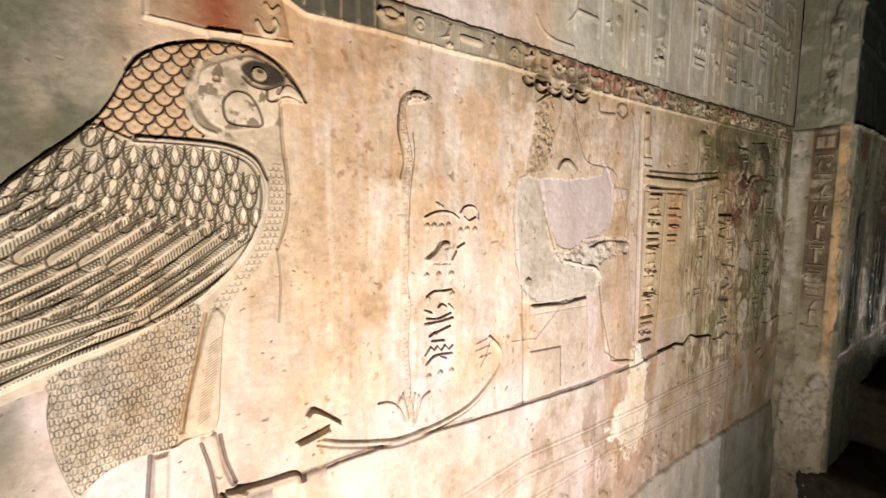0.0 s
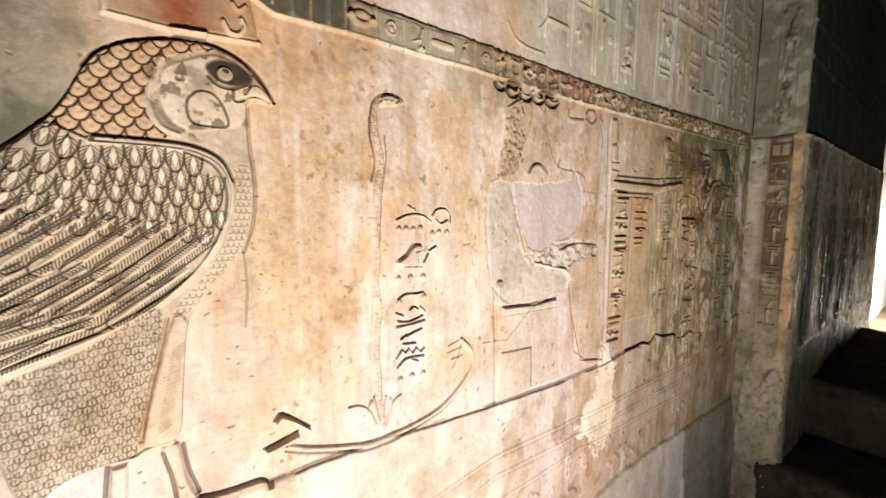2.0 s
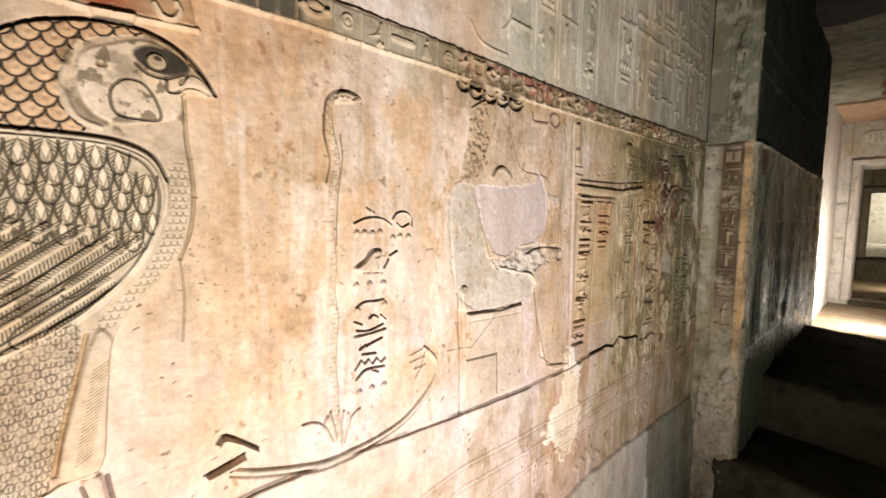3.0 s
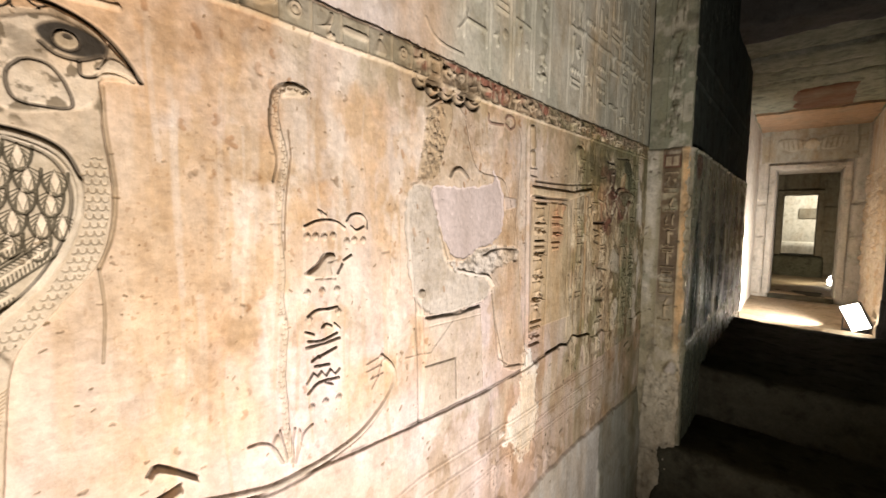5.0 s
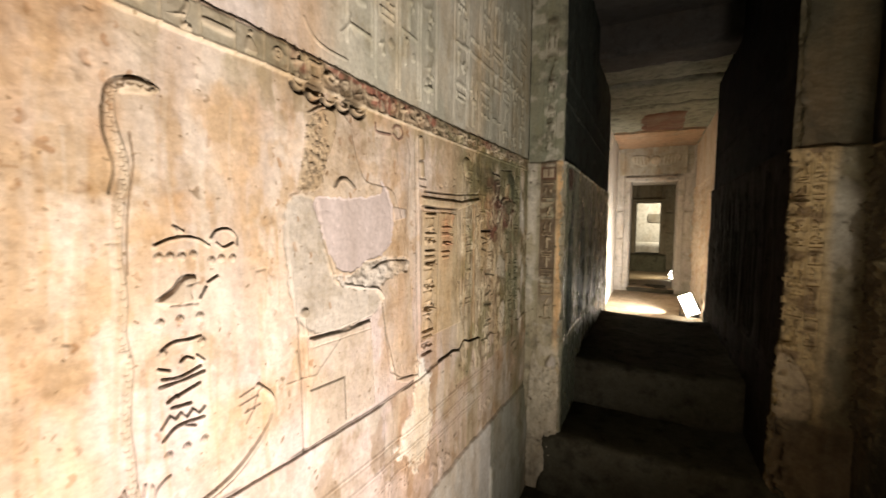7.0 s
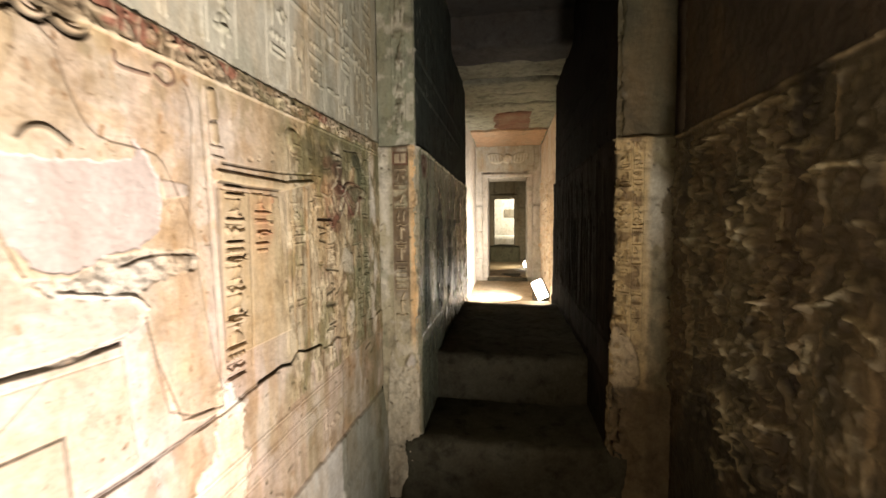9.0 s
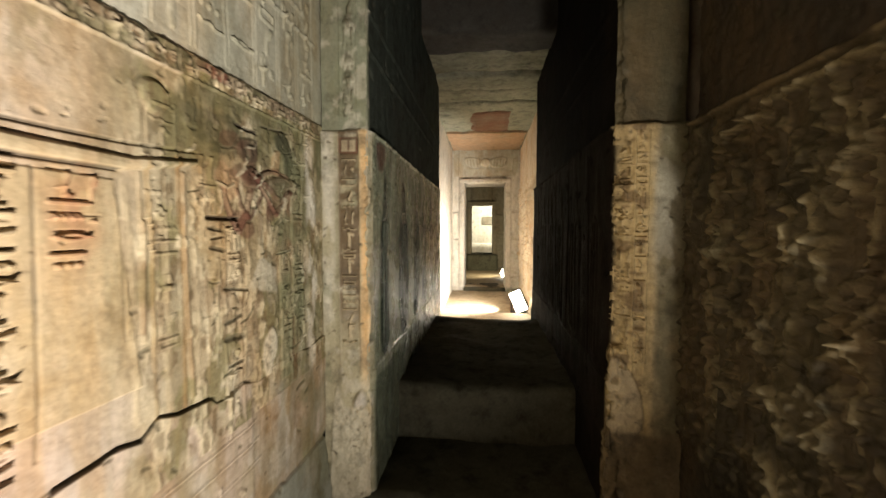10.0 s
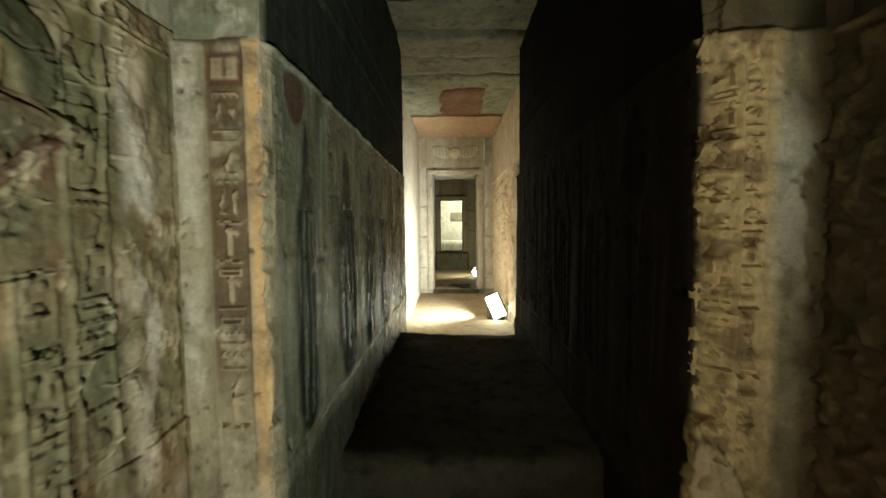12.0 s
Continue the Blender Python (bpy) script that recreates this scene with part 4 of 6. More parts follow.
    sign = lambda pts, w=0.0034: S.line(curve(pts, 4), w, 0.0046, DARK_LINE, 0.22, 0.25, S.piece("hieroglyph", SIGNS))
    # the shadow over each raised sign, drawn as a dark line
    shade = lambda pts: S.line([(u, v + 0.0032) for u, v in curve(pts, 4)], 0.0026, -0.0025, INK_SHADE, 0.8)
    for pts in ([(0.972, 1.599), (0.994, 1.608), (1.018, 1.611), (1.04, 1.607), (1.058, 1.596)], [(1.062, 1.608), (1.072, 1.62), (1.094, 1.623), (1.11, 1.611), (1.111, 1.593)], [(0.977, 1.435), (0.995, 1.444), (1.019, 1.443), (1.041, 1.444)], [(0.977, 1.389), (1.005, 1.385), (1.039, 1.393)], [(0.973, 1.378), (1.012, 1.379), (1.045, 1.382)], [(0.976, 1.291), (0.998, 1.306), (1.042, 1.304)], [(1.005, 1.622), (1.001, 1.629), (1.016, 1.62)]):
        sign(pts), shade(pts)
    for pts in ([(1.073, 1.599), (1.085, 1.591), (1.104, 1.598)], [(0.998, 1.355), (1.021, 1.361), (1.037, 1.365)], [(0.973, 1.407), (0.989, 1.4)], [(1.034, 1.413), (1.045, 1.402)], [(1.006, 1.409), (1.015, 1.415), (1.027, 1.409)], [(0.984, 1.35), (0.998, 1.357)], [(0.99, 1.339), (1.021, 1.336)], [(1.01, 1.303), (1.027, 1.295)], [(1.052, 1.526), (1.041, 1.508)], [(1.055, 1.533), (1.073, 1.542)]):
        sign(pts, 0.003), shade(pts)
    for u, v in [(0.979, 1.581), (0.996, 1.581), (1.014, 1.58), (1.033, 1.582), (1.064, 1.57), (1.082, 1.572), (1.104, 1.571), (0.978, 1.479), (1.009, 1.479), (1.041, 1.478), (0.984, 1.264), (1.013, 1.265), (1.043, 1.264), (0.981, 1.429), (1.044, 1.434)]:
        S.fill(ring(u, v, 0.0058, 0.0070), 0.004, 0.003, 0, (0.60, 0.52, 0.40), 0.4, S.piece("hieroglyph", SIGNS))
        S.line(ring(u, v + 0.0015, 0.0066, 0.0075, 10, 170, 6), 0.0022, -0.002, INK_SHADE, 0.7)
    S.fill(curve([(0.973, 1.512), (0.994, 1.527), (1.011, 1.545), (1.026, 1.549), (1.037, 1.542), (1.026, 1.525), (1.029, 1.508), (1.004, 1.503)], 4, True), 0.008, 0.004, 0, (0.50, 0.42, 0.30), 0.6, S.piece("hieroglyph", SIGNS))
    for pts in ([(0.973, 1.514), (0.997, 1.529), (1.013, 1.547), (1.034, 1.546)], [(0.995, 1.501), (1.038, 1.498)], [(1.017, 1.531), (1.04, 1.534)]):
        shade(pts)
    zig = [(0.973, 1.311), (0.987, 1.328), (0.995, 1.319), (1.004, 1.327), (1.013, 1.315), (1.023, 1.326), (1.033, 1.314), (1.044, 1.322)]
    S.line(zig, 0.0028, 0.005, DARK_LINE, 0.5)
    S.line([(u, v + 0.003) for u, v in zig], 0.0022, -0.002, INK_SHADE, 0.7)
    S.line([(1.155, 1.544), (1.175, 1.546)], 0.004, -0.002, DARK_LINE, 0.4)

    # ---- the seated figure, its losses and its throne ----
    fig = curve([(1.278, 1.847), (1.315, 1.894), (1.388, 1.901), (1.43, 1.867), (1.449, 1.812), (1.489, 1.749), (1.606, 1.734), (1.654, 1.663), (1.697, 1.571), (1.713, 1.449), (1.74, 1.286), (1.759, 1.139), (1.635, 1.162), (1.579, 1.309), (1.551, 1.412), (1.511, 1.384), (1.285, 1.381), (1.244, 1.442), (1.227, 1.672), (1.264, 1.713)], 4, True)
    S.fill(fig, 0.0035, 0.006, 0.0, (0.62, 0.54, 0.42), 0.5, FIGURE)
    wig = S.fill(curve([(1.283, 1.854), (1.322, 1.89), (1.371, 1.892), (1.37, 1.839), (1.341, 1.773), (1.317, 1.714), (1.254, 1.706), (1.271, 1.78)], 4, True), 0.003, 0.005, 0, (0.48, 0.38, 0.24), 0.7)
    S.clip = (wig > 0.2).astype(float)
    for i in range(120):
        u, v = rng.uniform(1.26, 1.345), rng.uniform(1.70, 1.88)
        S.line(ring(u, v, 0.0032, 0.0036, n=5), 0.0024, 0.003 if i % 2 else -0.003, DARK_LINE, 0.4)
    S.clip = None
    S.line(curve([(1.287, 1.872), (1.336, 1.898), (1.388, 1.901), (1.43, 1.873)]), 0.0045, 0.004, DARK_LINE, 0.5)
    S.line(curve([(1.365, 1.719), (1.379, 1.737), (1.405, 1.742), (1.438, 1.721)]), 0.006, 0.008, DARK_LINE, 0.75)
    smooth_loss = curve([(1.304, 1.691), (1.444, 1.698), (1.546, 1.718), (1.559, 1.756), (1.583, 1.723), (1.607, 1.683), (1.611, 1.638), (1.599, 1.581), (1.553, 1.545), (1.49, 1.536), (1.442, 1.515), (1.385, 1.518), (1.35, 1.563), (1.32, 1.631)], 3, True)
    smooth_loss = ragged(smooth_loss, 0.0035, 0.008, 5)
    S.fill(ragged(curve([(1.227, 1.682), (1.314, 1.689), (1.334, 1.606), (1.359, 1.519), (1.409, 1.483), (1.522, 1.463), (1.562, 1.411), (1.511, 1.381), (1.392, 1.37), (1.301, 1.382), (1.244, 1.435), (1.222, 1.552)], 4, True), 0.004, 0.008, 6), -0.003, 0.008, 0, (0.55, 0.52, 0.46), 0.8, None, 0.003)
    mask = S.fill(smooth_loss, -0.0025, 0.003, 0, (0.55, 0.47, 0.44), 1.0, PATCH)
    S.H -= mask * 0.002 * (fbm(U, V, 16, 6) - 0.5)
    S.fill([(1.607, 1.686), (1.688, 1.681), (1.69, 1.652), (1.616, 1.641)], 0.002, 0.005, 0, (0.62, 0.56, 0.52), 1.0)
    S.fill(ragged(curve([(1.359, 1.519), (1.431, 1.512), (1.502, 1.54), (1.579, 1.544), (1.7, 1.53), (1.698, 1.489), (1.584, 1.472), (1.538, 1.449), (1.433, 1.47), (1.375, 1.492)], 4, True), 0.006, 0.010, 7), -0.003, 0.006, 0, (0.56, 0.54, 0.49), 0.8, None, 0.020, 8)
    S.line(curve([(1.518, 1.517), (1.594, 1.53), (1.701, 1.523)]), 0.0045, -0.006, INK_SHADE, 0.7)
    S.line(curve([(1.409, 1.483), (1.481, 1.466), (1.532, 1.456), (1.561, 1.428)]), 0.006, 0.008, (0.66, 0.62, 0.55), 0.6)
    S.line(curve([(1.314, 1.675), (1.33, 1.606), (1.363, 1.519)]), 0.004, -0.005, DARK_LINE, 0.5)
    throne = S.fill([(1.289, 1.377), (1.507, 1.375), (1.527, 1.134), (1.27, 1.132)], 0.006, 0.004, 0, (0.58, 0.50, 0.38), 0.5, THRONE)
    S.line([(1.289, 1.38), (1.415, 1.37), (1.507, 1.377)], 0.005, -0.005, INK_SHADE, 0.75)
    S.line([(1.507, 1.373), (1.523, 1.185)], 0.004, -0.004, DARK_LINE, 0.75)
    S.line([(1.285, 1.262), (1.398, 1.255), (1.403, 1.147)], 0.004, -0.004, DARK_LINE, 0.75)
    S.line([(1.247, 1.358), (1.252, 1.3)], 0.006, 0.004, (0.40, 0.34, 0.24), 0.6)
    S.line([(1.562, 1.403), (1.585, 1.309), (1.64, 1.164), (1.759, 1.143)], 0.004, -0.004, DARK_LINE, 0.6)
    S.line([(1.286, 1.358), (1.503, 1.353)], 0.003, -0.002)
    S.line([(1.562, 1.411), (1.586, 1.292), (1.609, 1.198), (1.664, 1.163), (1.733, 1.149)], 0.004, -0.004, DARK_LINE, 0.5)
    S.line([(1.252, 1.434), (1.262, 1.298), (1.266, 1.131)], 0.0035, -0.004, DARK_LINE, 0.55)
    S.fill(ring(*[(1.271, 1.439)][0], 0.013, 0.012), 0.007, 0.004, 0, (0.40, 0.35, 0.27), 0.7)
    S.line([(1.272, 1.428), (1.28, 1.295)], 0.005, 0.004)
    S.line([(1.222, 1.297), (1.299, 1.292), (1.382, 1.356)], 0.003, 0.003, DARK_LINE, 0.25)

    # ---- the upright panel of signs before the figure ----
    S.line([(1.779, 1.206), (1.761, 1.692), (1.75, 1.911)], 0.0050, 0.004)
    S.line([(1.766, 1.134), (1.748, 1.691), (1.737, 1.884)], 0.0036, -0.004, DARK_LINE, 0.6)
    for pts in ([(1.776, 1.904), (1.781, 1.847)], [(1.78, 1.827), (1.783, 1.793)]):
        S.line(pts, 0.012, 0.008, (0.36, 0.29, 0.18), 0.8, 0.5)
        S.line(ring(pts[0][0], pts[0][1] + 0.004, 0.013, 0.010, 20, 160, 6), 0.004, -0.004, INK_SHADE, 0.8)
    S.line([(1.765, 1.778), (1.804, 1.779)], 0.005, 0.005, DARK_LINE, 0.6)
    S.line([(1.768, 1.754), (1.807, 1.753)], 0.005, 0.005, DARK_LINE, 0.6)
    cornice = [(1.774, 1.725), (2.081, 1.723), (2.277, 1.747), (2.276, 1.73), (2.067, 1.689), (1.768, 1.69)]
    S.fill(cornice, 0.010, 0.008, 0.006, (0.66, 0.55, 0.36), 0.85, PANEL)
    S.line([(1.806, 1.743), (1.94, 1.744), (2.071, 1.748), (2.278, 1.765)], 0.006, -0.006, INK_SHADE, 0.75)
    (pa, pb, pc, pd) = [(1.783, 1.679), (2.044, 1.673), (2.018, 1.243), (1.77, 1.275)]
    S.fill([pa, pb, (pb[0] + 0.05, pc[1]), (pa[0], pd[1] - 0.03)], 0.004, 0.005, 0, (0.60, 0.48, 0.28), 0.6, PANEL)
    S.line([(1.78, 1.695), (1.887, 1.69), (2.051, 1.691)], 0.005, -0.006, INK_SHADE, 0.8)
    S.line([pa, (pa[0], pd[1] - 0.03)], 0.005, -0.005, INK_SHADE, 0.65)
    wide = pb[0] - pa[0]
    S.line([(1.900, 1.676), (1.893, 1.30), (1.888, 1.20)], 0.004, -0.005, DARK_LINE, 0.7)
    own = lambda: S.piece("hieroglyph", PANEL)
    SIGN_RED, SIGN_BROWN = (0.36, 0.17, 0.10), (0.22, 0.15, 0.08)
    # each sign has its shadow painted as a dark line on top
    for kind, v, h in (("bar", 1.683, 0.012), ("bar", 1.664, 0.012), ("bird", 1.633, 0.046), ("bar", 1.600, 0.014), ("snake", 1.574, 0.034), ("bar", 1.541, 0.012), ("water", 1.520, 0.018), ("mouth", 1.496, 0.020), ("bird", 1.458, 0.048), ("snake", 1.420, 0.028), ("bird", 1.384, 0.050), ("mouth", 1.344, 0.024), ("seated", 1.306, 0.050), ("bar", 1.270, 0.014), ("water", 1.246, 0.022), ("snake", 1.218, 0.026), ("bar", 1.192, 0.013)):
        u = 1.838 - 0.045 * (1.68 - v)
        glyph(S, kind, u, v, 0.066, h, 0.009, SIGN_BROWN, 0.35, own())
        S.line([(u - 0.030, v + h * 0.5), (u + 0.030, v + h * 0.5 - 0.002)], 0.003, -0.004, INK_SHADE, 0.45)
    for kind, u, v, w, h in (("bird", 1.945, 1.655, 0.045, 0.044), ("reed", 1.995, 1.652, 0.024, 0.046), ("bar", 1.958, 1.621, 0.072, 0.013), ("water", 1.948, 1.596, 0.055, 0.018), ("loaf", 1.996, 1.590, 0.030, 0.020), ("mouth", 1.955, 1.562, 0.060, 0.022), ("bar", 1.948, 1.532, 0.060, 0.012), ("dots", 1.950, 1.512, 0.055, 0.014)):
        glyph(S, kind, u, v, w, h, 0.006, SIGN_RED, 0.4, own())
        S.line([(u - w * 0.45, v + h * 0.5), (u + w * 0.45, v + h * 0.5)], 0.003, -0.004, INK_SHADE, 0.45)
    S.tint(0.45 * smooth01((fbm(U, V, 16, 147) - 0.42) * 6) * np.exp(-((U - 1.965) / 0.05) ** 2 - ((V - 1.60) / 0.08) ** 2), (0.45, 0.20, 0.12))
    S.line([(pb[0] + 0.012, pb[1] - 0.32), (pb[0] + 0.012, pb[1])], 0.004, -0.004, DARK_LINE, 0.5)
    # figures and columns in the worn corner
    for (u0, v1), (u1, v0) in ([(2.376, 1.585), (2.446, 0.986)], [(2.103, 1.693), (2.168, 1.456)]):
        sign_column(S, u0, max(u1, u0 + 0.07), v0, v1, 0.005, rng, (0.30, 0.24, 0.13), 0.35, None, True, 0.25)
    for (u, v), r in zip([(2.151, 1.861)], (0.045,)):
        S.fill(ring(u, v, r, r * 0.9), 0.008, 0.010, 0, (0.27, 0.26, 0.16), 0.6)
        S.line(ring(u, v + 0.004, r, r * 0.9, 20, 170), 0.007, -0.005, INK_SHADE, 0.6)
    for pts in ([(2.227, 1.704), (2.232, 1.414), (2.242, 1.164)], [(2.109, 1.587), (2.102, 1.34)]):
        S.line(curve(pts), 0.010, 0.005, (0.38, 0.25, 0.13), 0.5, 0.3)
    for k, a in enumerate((2.12, 2.26, 2.40)):
        sign_column(S, a + 0.01, a + 0.09, 1.30 + 0.06 * k, 1.86 - 0.10 * k, 0.0035, rng, (0.34, 0.28, 0.17), 0.3, None, k != 1, 0.4)
    corner = smooth01((U - 1.95) * 3) * (V > 1.0) * (V < 1.97)
    S.H += corner * smooth01((U - 2.2) * 4) * (0.007 * (fbm(U * 1.2, V, 14, 141) - 0.5) + 0.004 * (fbm(U, V, 42, 142) - 0.5))
    high = smooth01((V - 1.38) * 5)
    # olive mottling, stronger high up to put the corner's dimness in colour
    S.tint(0.8 * corner * (0.10 + 0.90 * smooth01((V - 1.62) * 5)) * smooth01((fbm(U * 1.2, V, 11, 143) - 0.46) * 6), (0.15, 0.145, 0.075))
    S.tint(0.75 * corner * smooth01((fbm(U * 1.5, V * 0.7, 13, 144) - 0.54) * 8), (0.66, 0.60, 0.44))
    drip = smooth01((fbm(U * 6, V * 0.6, 3.2, 145) - 0.5) * 7) * smooth01((U - 1.85) * 4) * (V < 1.97) * (V > 0.7)
    S.tint(0.38 * drip, (0.26, 0.23, 0.14))
    drip = smooth01((fbm(U * 7, V * 0.5, 3.2, 146) - 0.56) * 8) * smooth01((U - 1.7) * 4) * (V < 1.97) * (V > 0.9)
    S.tint(0.38 * drip, (0.46, 0.32, 0.15))
    patchy = smooth01((U - 1.98) * 5) * (V > 1.0) * (V < 1.97)
    S.tint(0.75 * patchy * smooth01((fbm(U * 1.1, V * 0.8, 12, 148) - 0.52) * 9), (0.25, 0.225, 0.105))
    S.tint(0.8 * patchy * smooth01((fbm(U * 1.4, V * 0.8, 17, 149) - 0.55) * 10), (0.70, 0.62, 0.43))
    S.tint(0.6 * patchy * smooth01((fbm(U * 2.0, V * 0.9, 26, 150) - 0.57) * 10), (0.17, 0.115, 0.055))
    S.tint(0.8 * smooth01((U - 2.02) * 4) * smooth01((V - 1.70) * 7) * (V < 1.95) * smooth01((fbm(U, V, 8, 153) - 0.33) * 5), (0.17, 0.165, 0.085))
    S.H += patchy * 0.003 * smooth01((fbm(U * 1.4, V * 0.8, 17, 149) - 0.55) * 10)
    under_cut = [(1.91, 1.140), (1.97, 1.142), (2.03, 1.146), (2.085, 1.132), (2.11, 1.150), (2.131, 1.162), (2.19, 1.142), (2.30, 1.132)]
    S.line(under_cut, 0.0055, -0.009, (0.06, 0.05, 0.03), 0.9, 0.2)
    for u, v0, v1, w, c in ((2.075, 1.17, 1.66, 0.012, (0.62, 0.52, 0.34)), (2.125, 1.16, 1.72, 0.010, (0.42, 0.29, 0.13)), (2.165, 1.17, 1.60, 0.016, (0.64, 0.54, 0.36)), (2.215, 1.15, 1.74, 0.011, (0.44, 0.27, 0.11)), (2.262, 1.16, 1.56, 0.015, (0.62, 0.53, 0.36)), (2.300, 1.17, 1.46, 0.006, (0.36, 0.25, 0.13))):
        S.line(curve([(u, v0), (u + 0.006, (v0 + v1) / 2), (u - 0.004, v1)]), w, 0.0015, c, 0.45, 0.0)
    # two figures with dark hair and crossed arms, faded red on their bodies
    OLIVE, MAROON, CREAM = (0.055, 0.06, 0.035), (0.085, 0.032, 0.022), (0.74, 0.70, 0.56)
    ground = lambda u, v, a, c, ru, rv, k: S.tint(a * smooth01((np.exp(-((U - u) / ru) ** 2 - ((V - v) / rv) ** 2) + 0.9 * (fbm(U * 1.3, V, 15, k) - 0.5) - 0.35) * 6), c)
    for (u, v), (a, c, ru, rv) in zip([(2.373, 1.828), (2.502, 1.805), (2.502, 1.728), (2.492, 1.584), (2.63, 1.627), (2.402, 1.708), (2.587, 1.413)],
                                      ((0.5, OLIVE, 0.12, 0.07), (0.7, (0.10, 0.06, 0.04), 0.07, 0.05), (0.55, MAROON, 0.07, 0.04), (0.6, (0.15, 0.065, 0.045), 0.04, 0.035), (0.6, (0.14, 0.06, 0.042), 0.035, 0.025), (0.5, (0.50, 0.32, 0.19), 0.06, 0.05), (0.6, CREAM, 0.09, 0.06))):
        ground(u, v, a, c, ru, rv, int(1000 * u))
    S.fill(curve([(2.641, 1.879), (2.689, 1.914), (2.747, 1.901), (2.771, 1.851), (2.765, 1.766), (2.714, 1.757), (2.697, 1.826), (2.649, 1.847)], 3, True), 0.006, 0.010, 0.004, OLIVE, 0.85, None, 0.004)
    S.fill(curve([(2.639, 1.834), (2.684, 1.844), (2.696, 1.807), (2.678, 1.758), (2.638, 1.77)], 3, True), 0.005, 0.008, 0.004, (0.50, 0.36, 0.20), 0.7, None, 0.003)
    S.fill(curve([(2.444, 1.83), (2.485, 1.849), (2.543, 1.848), (2.553, 1.788), (2.505, 1.767), (2.452, 1.77)], 3, True), 0.005, 0.012, 0.003, (0.11, 0.075, 0.05), 0.7, None, 0.006)
    S.fill(curve([(2.46, 1.75), (2.527, 1.77), (2.571, 1.732), (2.551, 1.705), (2.476, 1.706)], 3, True), 0.005, 0.010, 0.003, MAROON, 0.7, None, 0.006)
    S.fill(curve([(2.571, 1.73), (2.686, 1.759), (2.814, 1.747), (2.828, 1.709), (2.752, 1.72), (2.679, 1.669), (2.615, 1.706)], 3, True), 0.006, 0.010, 0.004, (0.15, 0.12, 0.075), 0.8, None, 0.005)
    for pts in ([(2.442, 1.684), (2.462, 1.642), (2.494, 1.606), (2.529, 1.639), (2.567, 1.677)], [(2.57, 1.724), (2.621, 1.702), (2.679, 1.665)], [(2.679, 1.665), (2.733, 1.704), (2.789, 1.696)]):
        S.line(curve(pts), 0.012, 0.005, MAROON, 0.75, 0.2)
    RUST = (0.15, 0.062, 0.042)
    for pts in ([(2.376, 1.690), (2.405, 1.630), (2.442, 1.567)], [(2.515, 1.690), (2.485, 1.620), (2.452, 1.567)], [(2.515, 1.741), (2.585, 1.690), (2.660, 1.623)], [(2.660, 1.623), (2.730, 1.680), (2.797, 1.730)], [(2.537, 1.731), (2.641, 1.767), (2.763, 1.743), (2.794, 1.695)]):
        S.line(curve(pts), 0.013, 0.005, RUST, 0.55, 0.1)
        S.line([(u - 0.014, v + 0.004) for u, v in curve(pts)], 0.005, -0.006, (0.07, 0.03, 0.02), 0.7)
    for u, v, ru, rv, k in ((2.44, 1.60, 0.045, 0.04, 171), (2.65, 1.65, 0.05, 0.035, 172), (2.48, 1.75, 0.07, 0.04, 173), (2.42, 1.82, 0.07, 0.03, 174)):
        ground(u, v, 0.6, (0.17, 0.08, 0.055) if k < 173 else (0.12, 0.065, 0.04), ru, rv, k)
    for pts in ([(2.307, 1.605), (2.45, 1.604)], [(2.441, 1.874), (2.551, 1.873)]):
        S.line(pts, 0.009, -0.012, INK_SHADE, 0.9)
    for pts, wide in (([(2.317, 1.578), (2.37, 1.57)], 0.008), ([(2.321, 1.549), (2.372, 1.554)], 0.005), ([(2.32, 1.527), (2.37, 1.517)], 0.009), ([(2.374, 1.41), (2.479, 1.392)], 0.007), ([(2.375, 1.311), (2.454, 1.322)], 0.009), ([(2.38, 1.266), (2.46, 1.258)], 0.014), ([(2.382, 1.187), (2.454, 1.184)], 0.008), ([(2.666, 1.488), (2.745, 1.496)], 0.005), ([(2.795, 1.635), (2.848, 1.633)], 0.006), ([(2.793, 0.963), (2.85, 0.976)], 0.010), ([(2.583, 1.904), (2.749, 1.918)], 0.007)):
        S.line(pts, wide, -0.006, (0.11, 0.10, 0.065), 0.8)
    S.line([(2.347, 1.495), (2.342, 1.361), (2.335, 1.205)], 0.006, 0.004, (0.50, 0.46, 0.32), 0.5)
    S.line([(2.477, 1.434), (2.47, 1.297), (2.461, 1.125)], 0.006, 0.004, (0.50, 0.46, 0.32), 0.5)
    S.fill(curve([(2.553, 1.186), (2.615, 1.251), (2.654, 1.192), (2.634, 1.125), (2.584, 1.083), (2.554, 1.131)], 4, True), 0.004, 0.010, 0, CREAM, 0.9, None, 0.008)
    S.fill(curve([(2.734, 1.263), (2.807, 1.227), (2.798, 1.08), (2.775, 1.005), (2.733, 1.044), (2.734, 1.158)], 3, True), 0.003, 0.010, 0, (0.20, 0.09, 0.05), 0.75, None, 0.006)
    S.fill(curve([(2.693, 1.277), (2.729, 1.273), (2.723, 1.198), (2.695, 1.232)], 3, True), 0.003, 0.008, 0, (0.62, 0.46, 0.32), 0.7, None, 0.004)
    for (u0, v1), (u1, v0) in ([(2.765, 1.90), (2.865, 1.10)], [(2.672, 1.50), (2.752, 1.04)]):
        S.fill([(u0, v0), (u1, v0), (u1, v1), (u0, v1)], 0.002, 0.006, 0, (0.34, 0.34, 0.22), 0.55)
        sign_column(S, u0 + 0.01, u1 - 0.01, v0, v1, 0.005, rng, (0.11, 0.10, 0.06), 0.65, None, True, 0.15)
